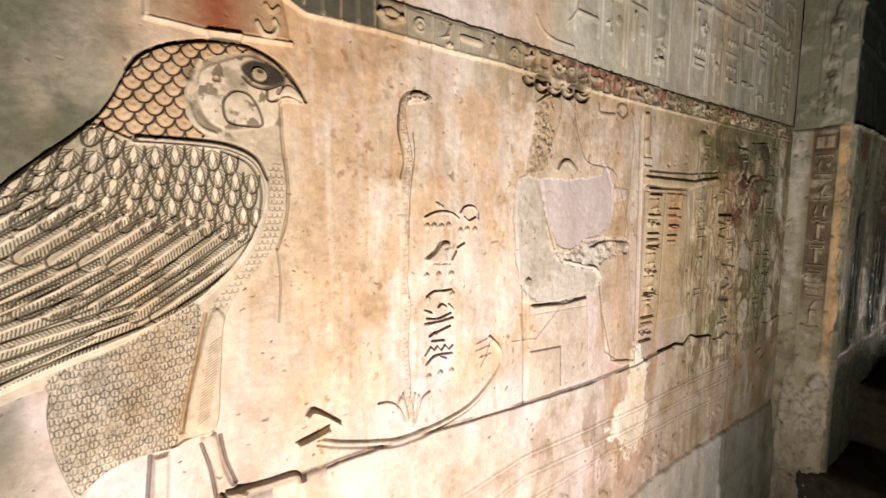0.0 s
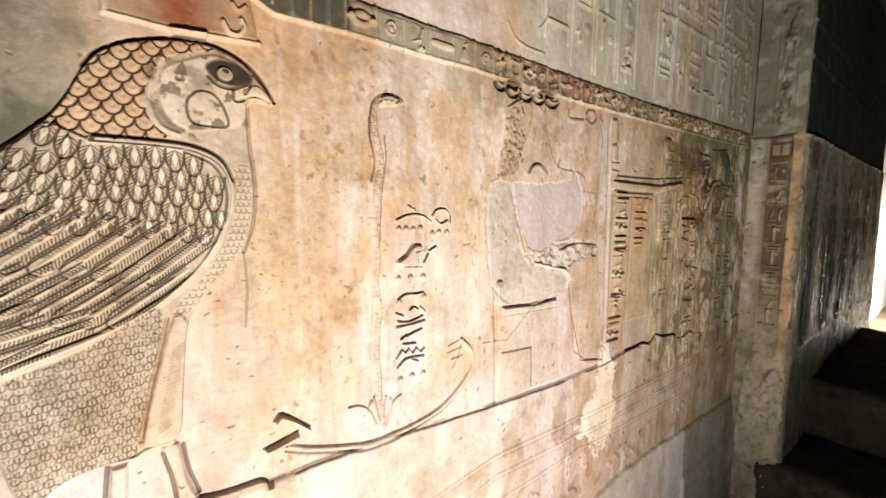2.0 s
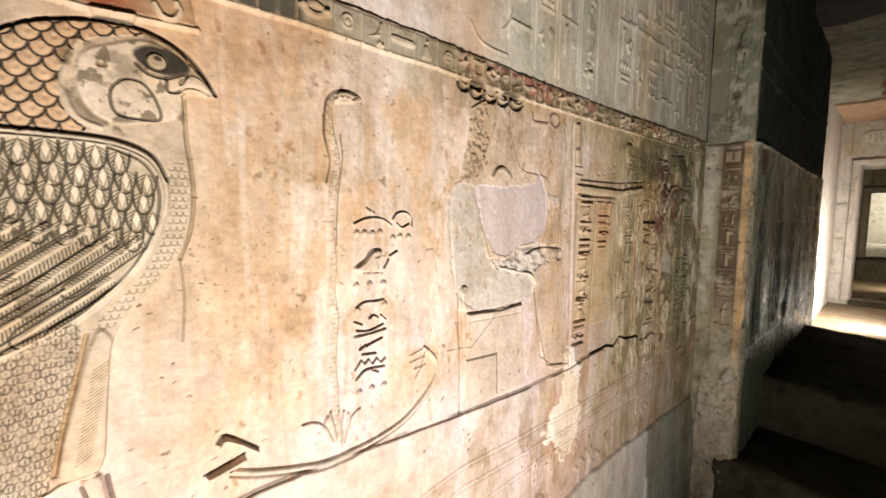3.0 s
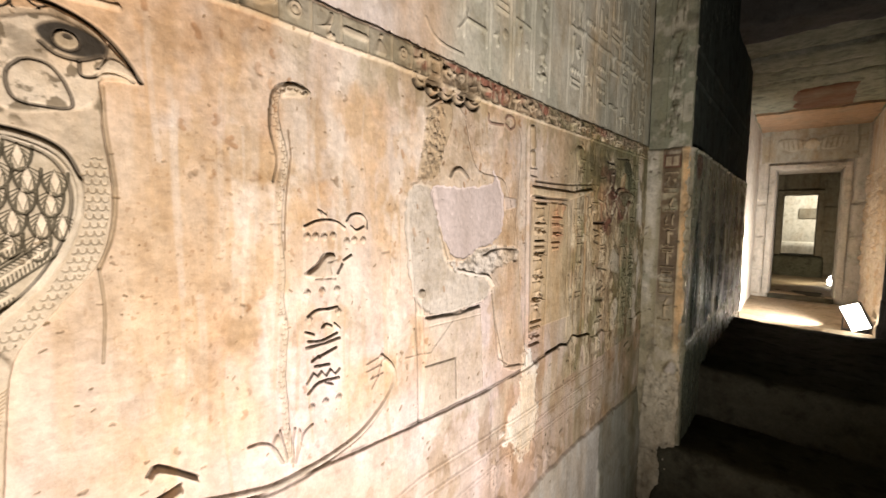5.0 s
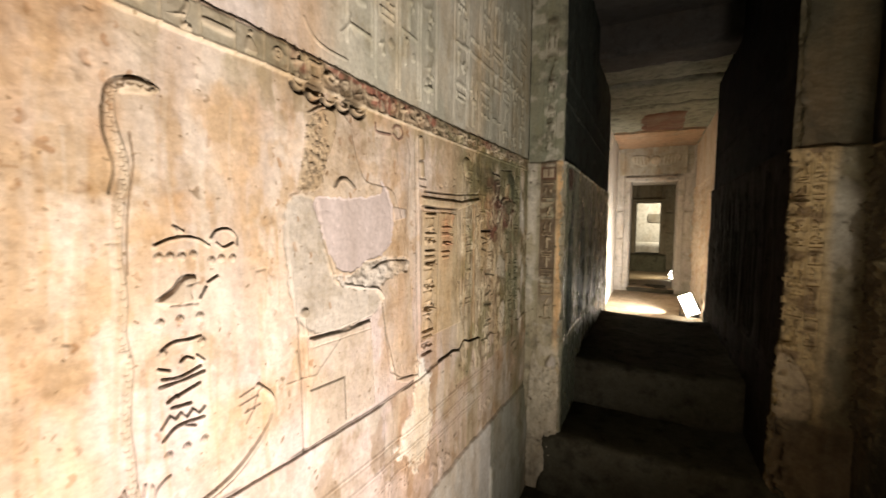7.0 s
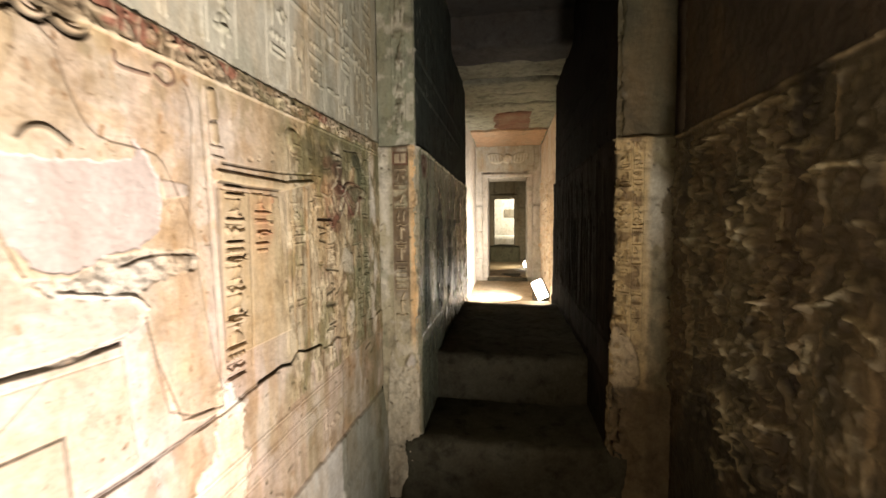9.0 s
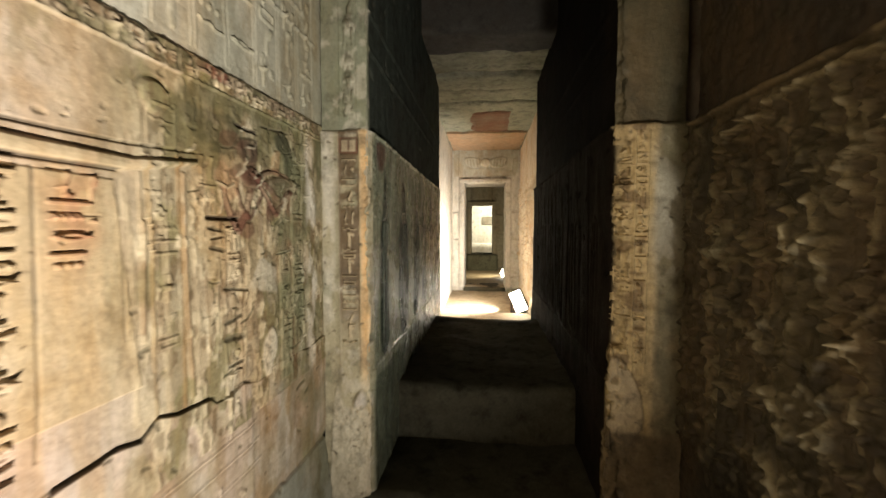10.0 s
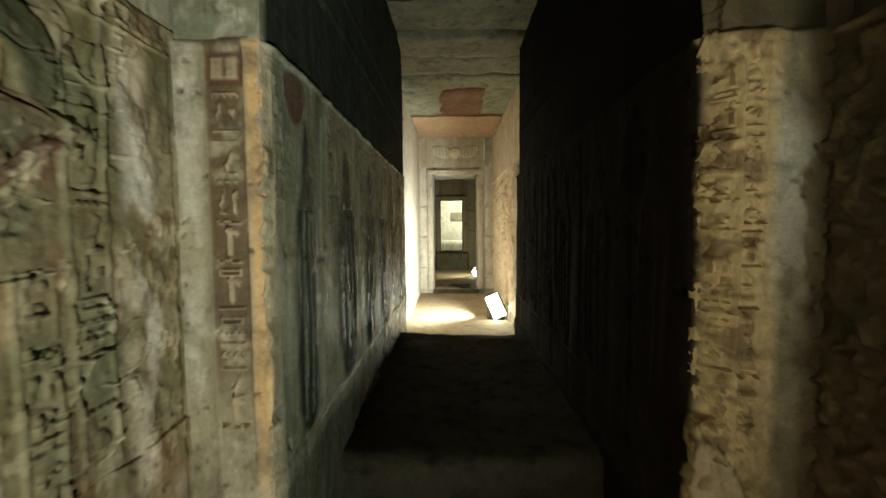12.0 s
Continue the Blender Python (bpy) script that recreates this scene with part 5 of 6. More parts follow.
    S.line([(2.857, 1.987), (2.854, 1.76), (2.842, 1.543)], 0.007, 0.005, (0.52, 0.50, 0.37), 0.6)
    spots = random.Random(57)
    for k in range(170):
        u, v = spots.uniform(0.74, 1.75), spots.uniform(1.16, 1.92)
        size = spots.uniform(0.002, 0.0075) * (1.0 if v > 1.5 else 0.7)
        S.line(curve([(u, v), (u + size * spots.uniform(-1, 1), v - size), (u + size * spots.uniform(-1, 1), v - size * 2)], 2), size, -0.0006, (0.36, 0.20, 0.09) if k % 3 else (0.22, 0.15, 0.08), spots.uniform(0.25, 0.7))
    for k in range(46):
        u, v = spots.uniform(0.74, 1.22), spots.uniform(1.35, 1.9)
        S.line(curve([(u, v), (u + spots.uniform(-0.006, 0.006), v - 0.09), (u + spots.uniform(-0.01, 0.01), v - spots.uniform(0.14, 0.30))]), spots.uniform(0.003, 0.009), 0.0, (0.74, 0.67, 0.57) if k % 2 else (0.60, 0.43, 0.26), spots.uniform(0.2, 0.45))
    pits(S, 420, rng, 0.3, 1.9, 1.15, 2.0, 0.0018, 0.0012, (0.20, 0.14, 0.07))
    pits(S, 40, rng, 0.6, 1.9, 1.15, 2.0, 0.0034, 0.002, (0.25, 0.17, 0.09))
    pits(S, 60, rng, 0.3, 1.9, 0.75, 1.15, 0.003, 0.002)
    pits(S, 110, rng, 1.9, 3.05, 0.6, 2.0, 0.007, 0.004, (0.16, 0.14, 0.085))
    # olive mottling that also darkens the corner, painted falloff
    S.tint(0.5 * smooth01((U - 2.62) * 3.0) * (V < 1.99) * smooth01((fbm(U, V, 7, 161) - 0.38) * 5), (0.19, 0.205, 0.12))
    r2 = random.Random(33)
    for k in range(80):
        u, v = r2.uniform(2.26, 3.0), r2.uniform(1.05, 1.95)
        ang, ln = r2.choice((r2.uniform(75, 105), r2.uniform(-25, 35), r2.uniform(20, 60))), r2.uniform(0.010, 0.038)
        du, dv = ln * math.cos(radians(ang)), ln * math.sin(radians(ang))
        dark = r2.random() < 0.6
        S.line(curve([(u - du, v - dv), (u + dv * 0.3, v - du * 0.3), (u + du, v + dv)]), r2.uniform(0.003, 0.007), -0.004 if dark else 0.004, (0.08, 0.08, 0.045) if dark else (0.68, 0.64, 0.48), r2.uniform(0.3, 0.75), 0.3)
    S.tint(0.55 * np.exp(-((U - 2.76) / 0.12) ** 4) * (V > 1.0) * (V < 1.96) * smooth01((fbm(U, V, 9, 164) - 0.35) * 5), (0.17, 0.19, 0.105))
    bared = np.exp(-((U - 2.935 - 0.03 * (fbm(U * 0, V, 6, 162) - 0.5)) / 0.042) ** 4) * smooth01((V - 0.95) * 8) * smooth01((1.97 - V) * 12)
    S.tint(0.85 * bared * smooth01((fbm(U * 1.5, V * 0.6, 13, 163) - 0.34) * 6), (0.84, 0.82, 0.71))
    S.H += 0.004 * bared
    # the ragged joint at the corner
    S.line([(3.052, 0.0), (3.052, 2.0)], 0.010, -0.008, DARK_LINE, 0.4)
    S.fill(curve([(3.024, 0.673), (3.157, 0.631), (3.166, 0.42), (3.087, 0.448), (3.037, 0.582)], 3, True), -0.03, 0.008, 0, INK_SHADE, 0.9)



NEAR = Sheet(spaced((-0.10, 0.33, 0.014, 0.0010), (0.33, 0.76, 0.0009, 0.0010)), spaced((0.0, 1.15, 0.03, 0.02), (1.15, 1.96, 0.0009, 0.0009), (1.96, 2.10, 0.003, 0.006), (2.10, 3.40, 0.02, 0.05)), (0.64, 0.545, 0.455))
FURTHER = Sheet(spaced((0.76, 1.20, 0.0014, 0.0018), (1.20, 3.10, 0.0018, 0.0062)), spaced((0.0, 0.62, 0.02, 0.008), (0.62, 1.08, 0.0042, 0.0026), (1.08, 1.96, 0.0018, 0.0018), (1.96, 2.10, 0.002, 0.003), (2.10, 3.40, 0.004, 0.016)), (0.64, 0.545, 0.455))
for S in (NEAR, FURTHER):
    carve_left(S)
wall_left = part("wall_left", box(WALL_X - 0.40, WALL_X - 0.05, -1.3, 3.2, 0, 3.4), PLAIN_STONE)
tagged(wall_left, "temple wall of painted limestone carved in raised relief", "wall", kind="structure")
NAMES = {0: ("carved_face", "cream limestone face with ochre stains"), FALCON: ("falcon_relief", "large raised relief of a perched falcon"), WING: ("wing", "folded wing with engraved feather rows"),
         HEAD: ("nape", "nape with ochre engraved scales"), BREAST: ("breast", "breast of small engraved scale feathers"), LEG: ("leg", "pale raised bird leg and claw"), COBRA: ("cobra_relief", "slender rearing cobra in low relief"),
         BOAT: ("boat_relief", "thin curved boat hull in raised relief"), SIGNS: ("hieroglyph_column", "short column of raised hieroglyphs"), FIGURE: ("figure_relief", "damaged seated figure in low relief"),
         PATCH: ("plaster_patch", "smooth pinkish plaster repair"), PANEL: ("sign_panel", "upright panel of hieroglyphs with a cornice"), FRIEZE: ("frieze", "dark frieze band of squared painted signs"),
         UPPER: ("upper_register", "grey-green upper register with hieroglyph columns"), DADO: ("dado", "stained dado below the scenes"), LOTUS: ("lotus_relief", "small lotus plant in relief"),
         FACE: ("face", "falcon face with dark eye marking"), THRONE: ("throne_relief", "block throne in low relief"), RED: ("red_panel", "panel with red paint remains")}
PARENTS = {k: wall_left for k in NAMES}
for k in (WING, HEAD, BREAST, LEG, FACE):
    PARENTS[k] = FALCON
for S in (NEAR, FURTHER):
    S.meshes(lambda u, v, h: (WALL_X + h, u, v), PAINTED, NAMES, PARENTS, {PATCH: PLASTER})

# upper and rear closing of the near room
tagged(part("wall_rear", box(-1.0, 1.3, -1.5, -1.3, 0, 3.4), PLAIN_STONE), "plain limestone wall closing the room", "wall", kind="structure")
part("rear_face", box(WALL_X - 0.05, WALL_X, -1.3, -0.10, 0, 3.4), PLAIN_STONE, wall_left)

# ---- turning faces: door jamb and passage wall as one carved sheet ----


def turned(points, radius):
    """A path in plan with rounded corners: place, normal and length along it."""
    p = np.array(points, float)
    seg = np.hypot(*np.diff(p, axis=0).T)
    at = np.concatenate([[0], np.cumsum(seg)])
    fine = np.arange(0, at[-1], 0.002)
    x, y = np.interp(fine, at, p[:, 0]), np.interp(fine, at, p[:, 1])
    k = max(3, int(radius / 0.002)) | 1
    pad = k // 2
    ker = np.ones(k) / k
    ends = lambda a: np.concatenate([a[0] + (a[1] - a[0]) * np.arange(-pad, 0), a, a[-1] + (a[-1] - a[-2]) * np.arange(1, pad + 1)])
    x, y = np.convolve(ends(x), ker, "valid"), np.convolve(ends(y), ker, "valid")
    tx, ty = np.gradient(x), np.gradient(y)
    n = np.hypot(tx, ty)
    return fine, x, y, tx / n, ty / n


def placer(points, radius, side):
    fine, x, y, tx, ty = turned(points, radius)

    def place(u, v, h):
        X, Y = np.interp(u, fine, x), np.interp(u, fine, y)
        nx, ny = -np.interp(u, fine, ty) * side, np.interp(u, fine, tx) * side
        return X + nx * h, Y + ny * h, v
    return place


def jamb_sheet(front, seed, right):
    """Face of the door jamb (u from the room's corner), then the wall of the passage behind it."""
    r = random.Random(seed)
    length = front + 2.79
    us = spaced((0, front + 0.04, 0.0045, 0.004), (front + 0.04, length, 0.006, 0.016), (length, length + 0.16, 0.02, 0.02))
    vs = spaced((0, 0.5, 0.016, 0.010), (0.5, 2.1, 0.0062, 0.0062), (2.1, 3.4, 0.008, 0.02))
    J = Sheet(us, vs, (0.42, 0.37, 0.25) if right else (0.47, 0.435, 0.30))
    U, V = J.U, J.V
    J.H += 0.010 * (fbm(U, V, 3, seed) - 0.5) + 0.006 * (fbm(U, V, 20, seed + 1) - 0.5) * (U < front + 0.02)
    # the arris is chipped all the way up
    deep = 0.075 if right else 0.022
    chip = np.exp(-((U - front) / (0.045 if right else 0.030)) ** 2)
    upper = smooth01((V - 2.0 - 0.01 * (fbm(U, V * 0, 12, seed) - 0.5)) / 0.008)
    worn_edge = 1 - 0.8 * upper
    J.H -= worn_edge * chip * deep * smooth01((fbm(U * 0.3, V, 7, seed + 2) - 0.42) * 7)
    J.H -= worn_edge * chip * deep * 0.6 * smooth01((fbm(U, V, 34, seed + 3) - 0.45) * 4)
    J.H -= (0.028 if right else 0.014) * upper
    J.L[upper > 0.5] = 1
    J.line([(0, 1.985), (front, 1.995)], 0.006, 0.004, (0.12, 0.11, 0.08), 0.5)
    J.line([(front + 0.02, 2.0), (length, 2.0)], 0.010, 0.010, (0.42, 0.42, 0.35), 0.0 if right else 0.6)
    passage = smooth01((U - front - 0.03) * 30)
    J.H += passage * (1 - upper) * 0.016 * (fbm(U * 4, V * 0.5, 2.2, seed + 6, 2) - 0.5)
    for v in (2.36, 2.52):
        J.line([(front + 0.04, v), (length, v)], 0.012, 0.010, (0.2, 0.2, 0.17), 0.5)
    # the right reveal is near black: its lack of light put in the colour
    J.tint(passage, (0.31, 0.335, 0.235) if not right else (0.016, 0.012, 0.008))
    if not right:
        J.tint(0.45 * passage * smooth01((fbm(U * 2.6, V * 0.30, 7, 211) - 0.52) * 7), (0.050, 0.068, 0.052))
        J.tint(0.7 * passage * smooth01((fbm(U * 3.4, V * 0.35, 7, 212) - 0.58) * 9), (0.42, 0.46, 0.36))
        J.H += passage * 0.010 * (fbm(U * 2.2, V * 0.6, 7, 213) - 0.5)
    # upper right face and both upper reveals darkened, shade painted in
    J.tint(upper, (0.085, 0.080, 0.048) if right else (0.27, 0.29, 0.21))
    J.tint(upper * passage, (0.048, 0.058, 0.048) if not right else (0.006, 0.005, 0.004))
    if not right:
        
        J.tint(0.75 * np.exp(-((U - 0.030) / 0.034) ** 2) * smooth01((fbm(U, V * 0.5, 8, seed + 8) - 0.36) * 6) * smooth01((V - 1.0) * 3) * (1 - upper), (0.74, 0.72, 0.62))
        J.tint(0.4 * (1 - passage) * np.exp(-((U - 0.066) / 0.010) ** 2) * (1 - upper), (0.26, 0.25, 0.15))
        J.tint(0.55 * (1 - passage) * smooth01((fbm(U, V * 0.7, 12, 215) - 0.5) * 6), (0.24, 0.25, 0.155))
        J.tint(0.5 * (1 - passage) * smooth01((fbm(U, V, 16, 216) - 0.56) * 8), (0.66, 0.63, 0.52))
        J.tint(np.exp(-((U - front + 0.020) / 0.027) ** 4) * (1 - upper) * smooth01((V - 0.8) * 4) * smooth01((fbm(U, V, 9, 214) - 0.12) * 4), (0.82, 0.57, 0.29))
        J.tint(0.5 * np.exp(-((U - front + 0.020) / 0.03) ** 4) * (1 - upper) * smooth01((fbm(U, V * 0.5, 16, 218) - 0.5) * 7), (0.44, 0.33, 0.19))
        J.tint(0.6 * np.exp(-((U - front) / 0.012) ** 2) * (1 - upper) * smooth01((fbm(U, V * 0.6, 17, 217) - 0.42) * 7), (0.80, 0.72, 0.52))
        a, b = 0.084, 0.160
        J.fill([(a - 0.008, 0.92), (b + 0.008, 0.92), (b + 0.008, 1.985), (a - 0.008, 1.985)], -0.003, 0.004, 0, None, 0)
        J.tint(0.85 * np.clip((U > a - 0.006) * (U < b + 0.006), 0, 1) * (1 - upper) * smooth01((V - 1.02) * 3.5) * smooth01((fbm(U, V, 16, 219) - 0.26) * 5), (0.135, 0.088, 0.048))
        for e in (a - 0.008, b + 0.008):
            J.line([(e, 0.92), (e, 1.99)], 0.004, 0.004, (0.30, 0.25, 0.16), 0.4)
        m = (a + b) / 2
        J.line([(a, 1.905), (b, 1.905), (b, 1.968), (a, 1.968), (a, 1.905)], 0.0065, -0.005, (0.16, 0.08, 0.05), 0.9)
        J.fill([(a + 0.006, 1.911), (b - 0.006, 1.911), (b - 0.006, 1.962), (a + 0.006, 1.962)], 0.0, 0.003, 0, (0.52, 0.44, 0.30), 0.9)
        J.line([(m, 1.918), (m, 1.955)], 0.0065, -0.004, (0.16, 0.08, 0.05), 0.8)
        sign_column(J, a, b, 1.0, 1.885, 0.009, r, (0.56, 0.47, 0.31), 0.85, 0, False, 0.0)
        sign_column(J, a, b, 2.05, 2.9, 0.008, r, (0.15, 0.14, 0.09), 0.6, None, True, 0.05)
        J.fill(curve([(front - 0.09, 0.80), (front - 0.05, 0.86), (front - 0.02, 0.84), (front - 0.015, 0.79), (front - 0.05, 0.76)], 4, True), 0.018, 0.02, 0.01, (0.62, 0.59, 0.52), 0.9, None, 0.03)
        J.fill(curve([(0.03, 0.70), (0.06, 0.88), (0.10, 0.78), (front, 0.74), (front, 0.0), (0.02, 0.0)], 3, True), 0.006, 0.012, 0, (0.62, 0.58, 0.45), 0.8, None, 0.02)
    else:
        J.tint(0.8 * smooth01((U - 0.06) * 12) * (1 - passage) * (1 - upper), (0.56, 0.425, 0.20))
        J.tint(0.93 * smooth01((0.125 - U) * 30) * (1 - upper), (0.165, 0.155, 0.09))
        J.tint(0.85 * np.exp(-((U - 0.075) / 0.060) ** 4 - ((V - 1.66) / 0.25) ** 4) * smooth01((fbm(U, V * 0.7, 12, 79) - 0.25) * 5), (0.46, 0.45, 0.36))
        J.tint(0.5 * smooth01((0.125 - U) * 30) * smooth01((1.25 - V) * 5) * smooth01((fbm(U, V, 9, 78) - 0.42) * 6), (0.40, 0.34, 0.20))
        sign_column(J, 0.150, 0.200, 0.98, 1.97, 0.012, r, (0.56, 0.44, 0.25), 0.6, 0, True, 0.05)
        sign_column(J, 0.205, 0.262, 0.98, 1.97, 0.012, r, (0.56, 0.44, 0.25), 0.6, 0, True, 0.05)
        J.tint(0.8 * smooth01((U - 0.14) * 40) * smooth01((fbm(U * 0.7, V, 24, 77) - 0.5) * 7) * (1 - passage) * (1 - upper), (0.18, 0.12, 0.06))
        J.H += smooth01((U - 0.06) * 14) * (1 - passage) * (1 - upper) * smooth01((V - 0.75) * 6) * (0.016 * (fbm(U * 0.7, V, 22, seed + 4) - 0.5) + 0.010 * (fbm(U * 0.6, V, 55, seed + 5) - 0.5))
        J.fill(curve([(0.16, 0.72), (0.15, 0.86), (0.21, 1.0), (0.27, 1.05), (front + 0.01, 1.0), (front + 0.01, 0.72)], 4, True), 0.010, 0.012, 0, (0.46, 0.38, 0.24), 0.8, None, 0.01)
        J.tint(0.9 * (1 - passage) * smooth01((0.74 - V + 0.03 * (fbm(U, V, 14, 3) - 0.5)) * 30), (0.16, 0.125, 0.075))
        J.H += 0.012 * smooth01((0.72 - V) * 40)
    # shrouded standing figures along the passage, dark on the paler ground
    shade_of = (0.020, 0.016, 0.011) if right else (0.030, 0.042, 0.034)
    for c, w in ((0.24, 0.10), (0.72, 0.15), (1.18, 0.12), (1.56, 0.12), (1.98, 0.13), (2.40, 0.12)):
        u = front + c
        J.fill(curve([(u - w * 0.75, 0.97), (u - w * 0.95, 1.30), (u - w, 1.56), (u - w * 0.55, 1.70), (u - w * 0.45, 1.82), (u, 1.89), (u + w * 0.42, 1.82), (u + w * 0.5, 1.70), (u + w, 1.55), (u + w * 0.9, 1.28), (u + w * 0.7, 0.97)], 4, True), 0.007, 0.03, 0.0, shade_of, 0.96, None, 0.004)
        for k in (-0.4, 0.15, 0.55):
            J.line(curve([(u + w * k, 1.0), (u + w * (k + 0.1), 1.3), (u + w * k * 0.8, 1.6)]), 0.012, 0.006, shade_of if right else (0.26, 0.30, 0.24), 0.5, 0.2)
        J.line(curve([(u + w + 0.06, 0.95), (u + w + 0.05, 1.4), (u + w + 0.065, 1.92)]), 0.012, 0.006, None if right else (0.44, 0.46, 0.35), 0.6)
        if not right:
            sign_column(J, u - w - 0.10, u - w - 0.045, 1.55, 1.94, 0.005, r, (0.12, 0.13, 0.09), 0.5, None, True, 0.2)
    if not right:
        J.fill(curve([(front + 0.10, 1.97), (front + 0.26, 1.975), (front + 0.22, 1.86), (front + 0.15, 1.84)], 3, True), 0.003, 0.015, 0, (0.10, 0.035, 0.028), 0.8, None, 0.004)
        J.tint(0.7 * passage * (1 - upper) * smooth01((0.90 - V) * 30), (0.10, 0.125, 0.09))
    J.line([(front, 0.93), (length, 0.93)], 0.010, 0.008)
    ledge = smooth01((0.93 - V) / 0.01) * passage
    J.H += 0.006 * ledge
    pits(J, 90, r, 0.0, front, 0.3, 2.0, 0.0045, 0.005, (0.14, 0.12, 0.08))
    pits(J, 160, r, front, length, 0.7, 3.2, 0.014, 0.010, (0.012, 0.010, 0.008) if right else (0.08, 0.08, 0.06))
    J.L[(U > front + 0.015) & (upper <= 0.5)] = 2
    J.L[(U > front + 0.015) & (upper > 0.5)] = 3
    return J, length


for right in (False, True):
    front = 0.285 if right else 0.215
    sx = 1 if right else -1
    outer, inner_x, far_x = (0.92, 0.635, 0.80) if right else (-0.60, -0.385, -0.55)
    J, length = jamb_sheet(front, 12 if right else 7, right)
    if right:
        wall = part("jamb_right", box(inner_x + 0.09, 1.5, 3.15, 5.76, 0, 3.4), PLAIN_STONE)
    else:
        wall = part("jamb_left", box(-1.3, inner_x - 0.09, 3.15, 5.76, 0, 3.4), PLAIN_STONE)
    tagged(wall, "eroded ochre limestone jamb with carved signs" if right else "limestone door jamb with a painted sign column", "wall", kind="structure")
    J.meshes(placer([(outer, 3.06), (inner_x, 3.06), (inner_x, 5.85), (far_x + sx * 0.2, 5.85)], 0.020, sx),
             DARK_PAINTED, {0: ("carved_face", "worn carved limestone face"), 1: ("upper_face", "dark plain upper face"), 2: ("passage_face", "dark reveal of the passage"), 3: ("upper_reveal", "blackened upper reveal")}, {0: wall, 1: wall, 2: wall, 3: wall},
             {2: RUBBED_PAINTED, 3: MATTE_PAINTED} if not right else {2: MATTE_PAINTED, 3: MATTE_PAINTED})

# ---- right wall of the near room ----
r = random.Random(31)
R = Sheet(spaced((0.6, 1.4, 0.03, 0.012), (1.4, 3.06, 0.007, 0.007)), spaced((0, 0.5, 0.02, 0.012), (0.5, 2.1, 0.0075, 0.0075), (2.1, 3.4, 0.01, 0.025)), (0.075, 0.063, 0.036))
U, V = R.U, R.V
R.H += 0.012 * (fbm(U, V, 3, 1) - 0.5) + 0.020 * (fbm(U, V, 15, 2) - 0.5) + 0.014 * (fbm(U, V, 50, 3) - 0.5)
knob = smooth01((fbm(U * 1.25 + 0.5 * V, V * 0.9 - 0.3 * U, 29, 4, 4) - 0.51) * 8) * smooth01((fbm(U, V, 5, 5, 2) - 0.28) * 6) * (V < 1.97) * smooth01((V - 0.62) * 5) * (0.4 + 0.6 * smooth01((U - 2.0) * 8))
R.H += 0.022 * knob
upper = smooth01((V - 2.0) / 0.01)
R.H -= 0.03 * upper
R.L[upper > 0.5] = 1
# above the ledge the wall is coloured dark for the ledge's shade
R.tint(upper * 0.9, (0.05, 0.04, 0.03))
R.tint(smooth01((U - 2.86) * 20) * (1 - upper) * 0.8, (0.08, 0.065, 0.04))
R.line([(0.6, 1.99), (3.06, 1.99)], 0.012, 0.014, (0.30, 0.24, 0.14), 0.6)
for u in (2.84, 2.62, 2.50, 2.05, 1.9):
    R.line([(u, 0.75), (u, 1.95)], 0.007, 0.008, (0.34, 0.27, 0.15), 0.6)
for u, s in ((2.40, 1.0), (2.0, 1.0), (1.62, 1.0)):
    fig = [(u + 0.15, 0.72), (u + 0.13, 1.1), (u + 0.16, 1.38), (u + 0.07, 1.52), (u + 0.10, 1.72), (u - 0.02, 1.80), (u - 0.10, 1.70), (u - 0.06, 1.54), (u - 0.16, 1.40), (u - 0.30, 1.30), (u - 0.28, 1.22), (u - 0.13, 1.26), (u - 0.10, 1.05), (u - 0.15, 0.72)]
    R.fill(curve(fig, 4, True), 0.014, 0.016, 0.006, (0.10, 0.085, 0.045), 0.5, None, 0.012)
for a in (2.66, 2.75, 2.52, 2.2):
    sign_column(R, a, a + 0.09, 0.8, 1.93, 0.016, r, (0.24, 0.19, 0.10), 0.4, None, True, 0.05)
# dark patches, foot and upright band: shade put in the colour
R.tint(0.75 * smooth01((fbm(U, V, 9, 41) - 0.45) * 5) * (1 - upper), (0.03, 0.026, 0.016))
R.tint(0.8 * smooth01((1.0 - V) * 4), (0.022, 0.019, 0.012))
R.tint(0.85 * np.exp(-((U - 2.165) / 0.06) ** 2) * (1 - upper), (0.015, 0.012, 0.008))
# paler knobs and ridges carry painted highlights
R.tint(0.75 * knob * smooth01((fbm(U, V, 34, 6) - 0.45) * 6), (0.20, 0.175, 0.10))
for k in range(70):
    u, v = r.uniform(1.5, 2.80), r.uniform(0.55, 1.93)
    n = vnoise(np.array([u]), np.array([v]), 4.0, 9)[0]
    if n < 0.40:
        continue
    ang, ln = r.choice((r.uniform(60, 120), r.uniform(-30, 40), r.uniform(20, 70))), r.uniform(0.02, 0.09)
    du, dv = ln * math.cos(radians(ang)), ln * math.sin(radians(ang))
    bend = r.uniform(-0.35, 0.35)
    R.line(curve([(u - du, v - dv), (u - dv * bend, v + du * bend), (u + du, v + dv)]), r.uniform(0.005, 0.016), r.uniform(0.010, 0.026), (0.24, 0.21, 0.12), r.uniform(0.3, 0.9), 0.2)
for u, v0, v1 in ((2.820, 1.60, 1.92), (2.845, 1.05, 1.46), (2.770, 0.92, 1.20), (2.745, 1.44, 1.60), (2.245, 1.10, 1.76)):
    R.line(curve([(u, v0), (u + 0.008, (v0 + v1) / 2), (u, v1)]), 0.007, 0.014, (0.24, 0.21, 0.12), 0.8, 0.2)
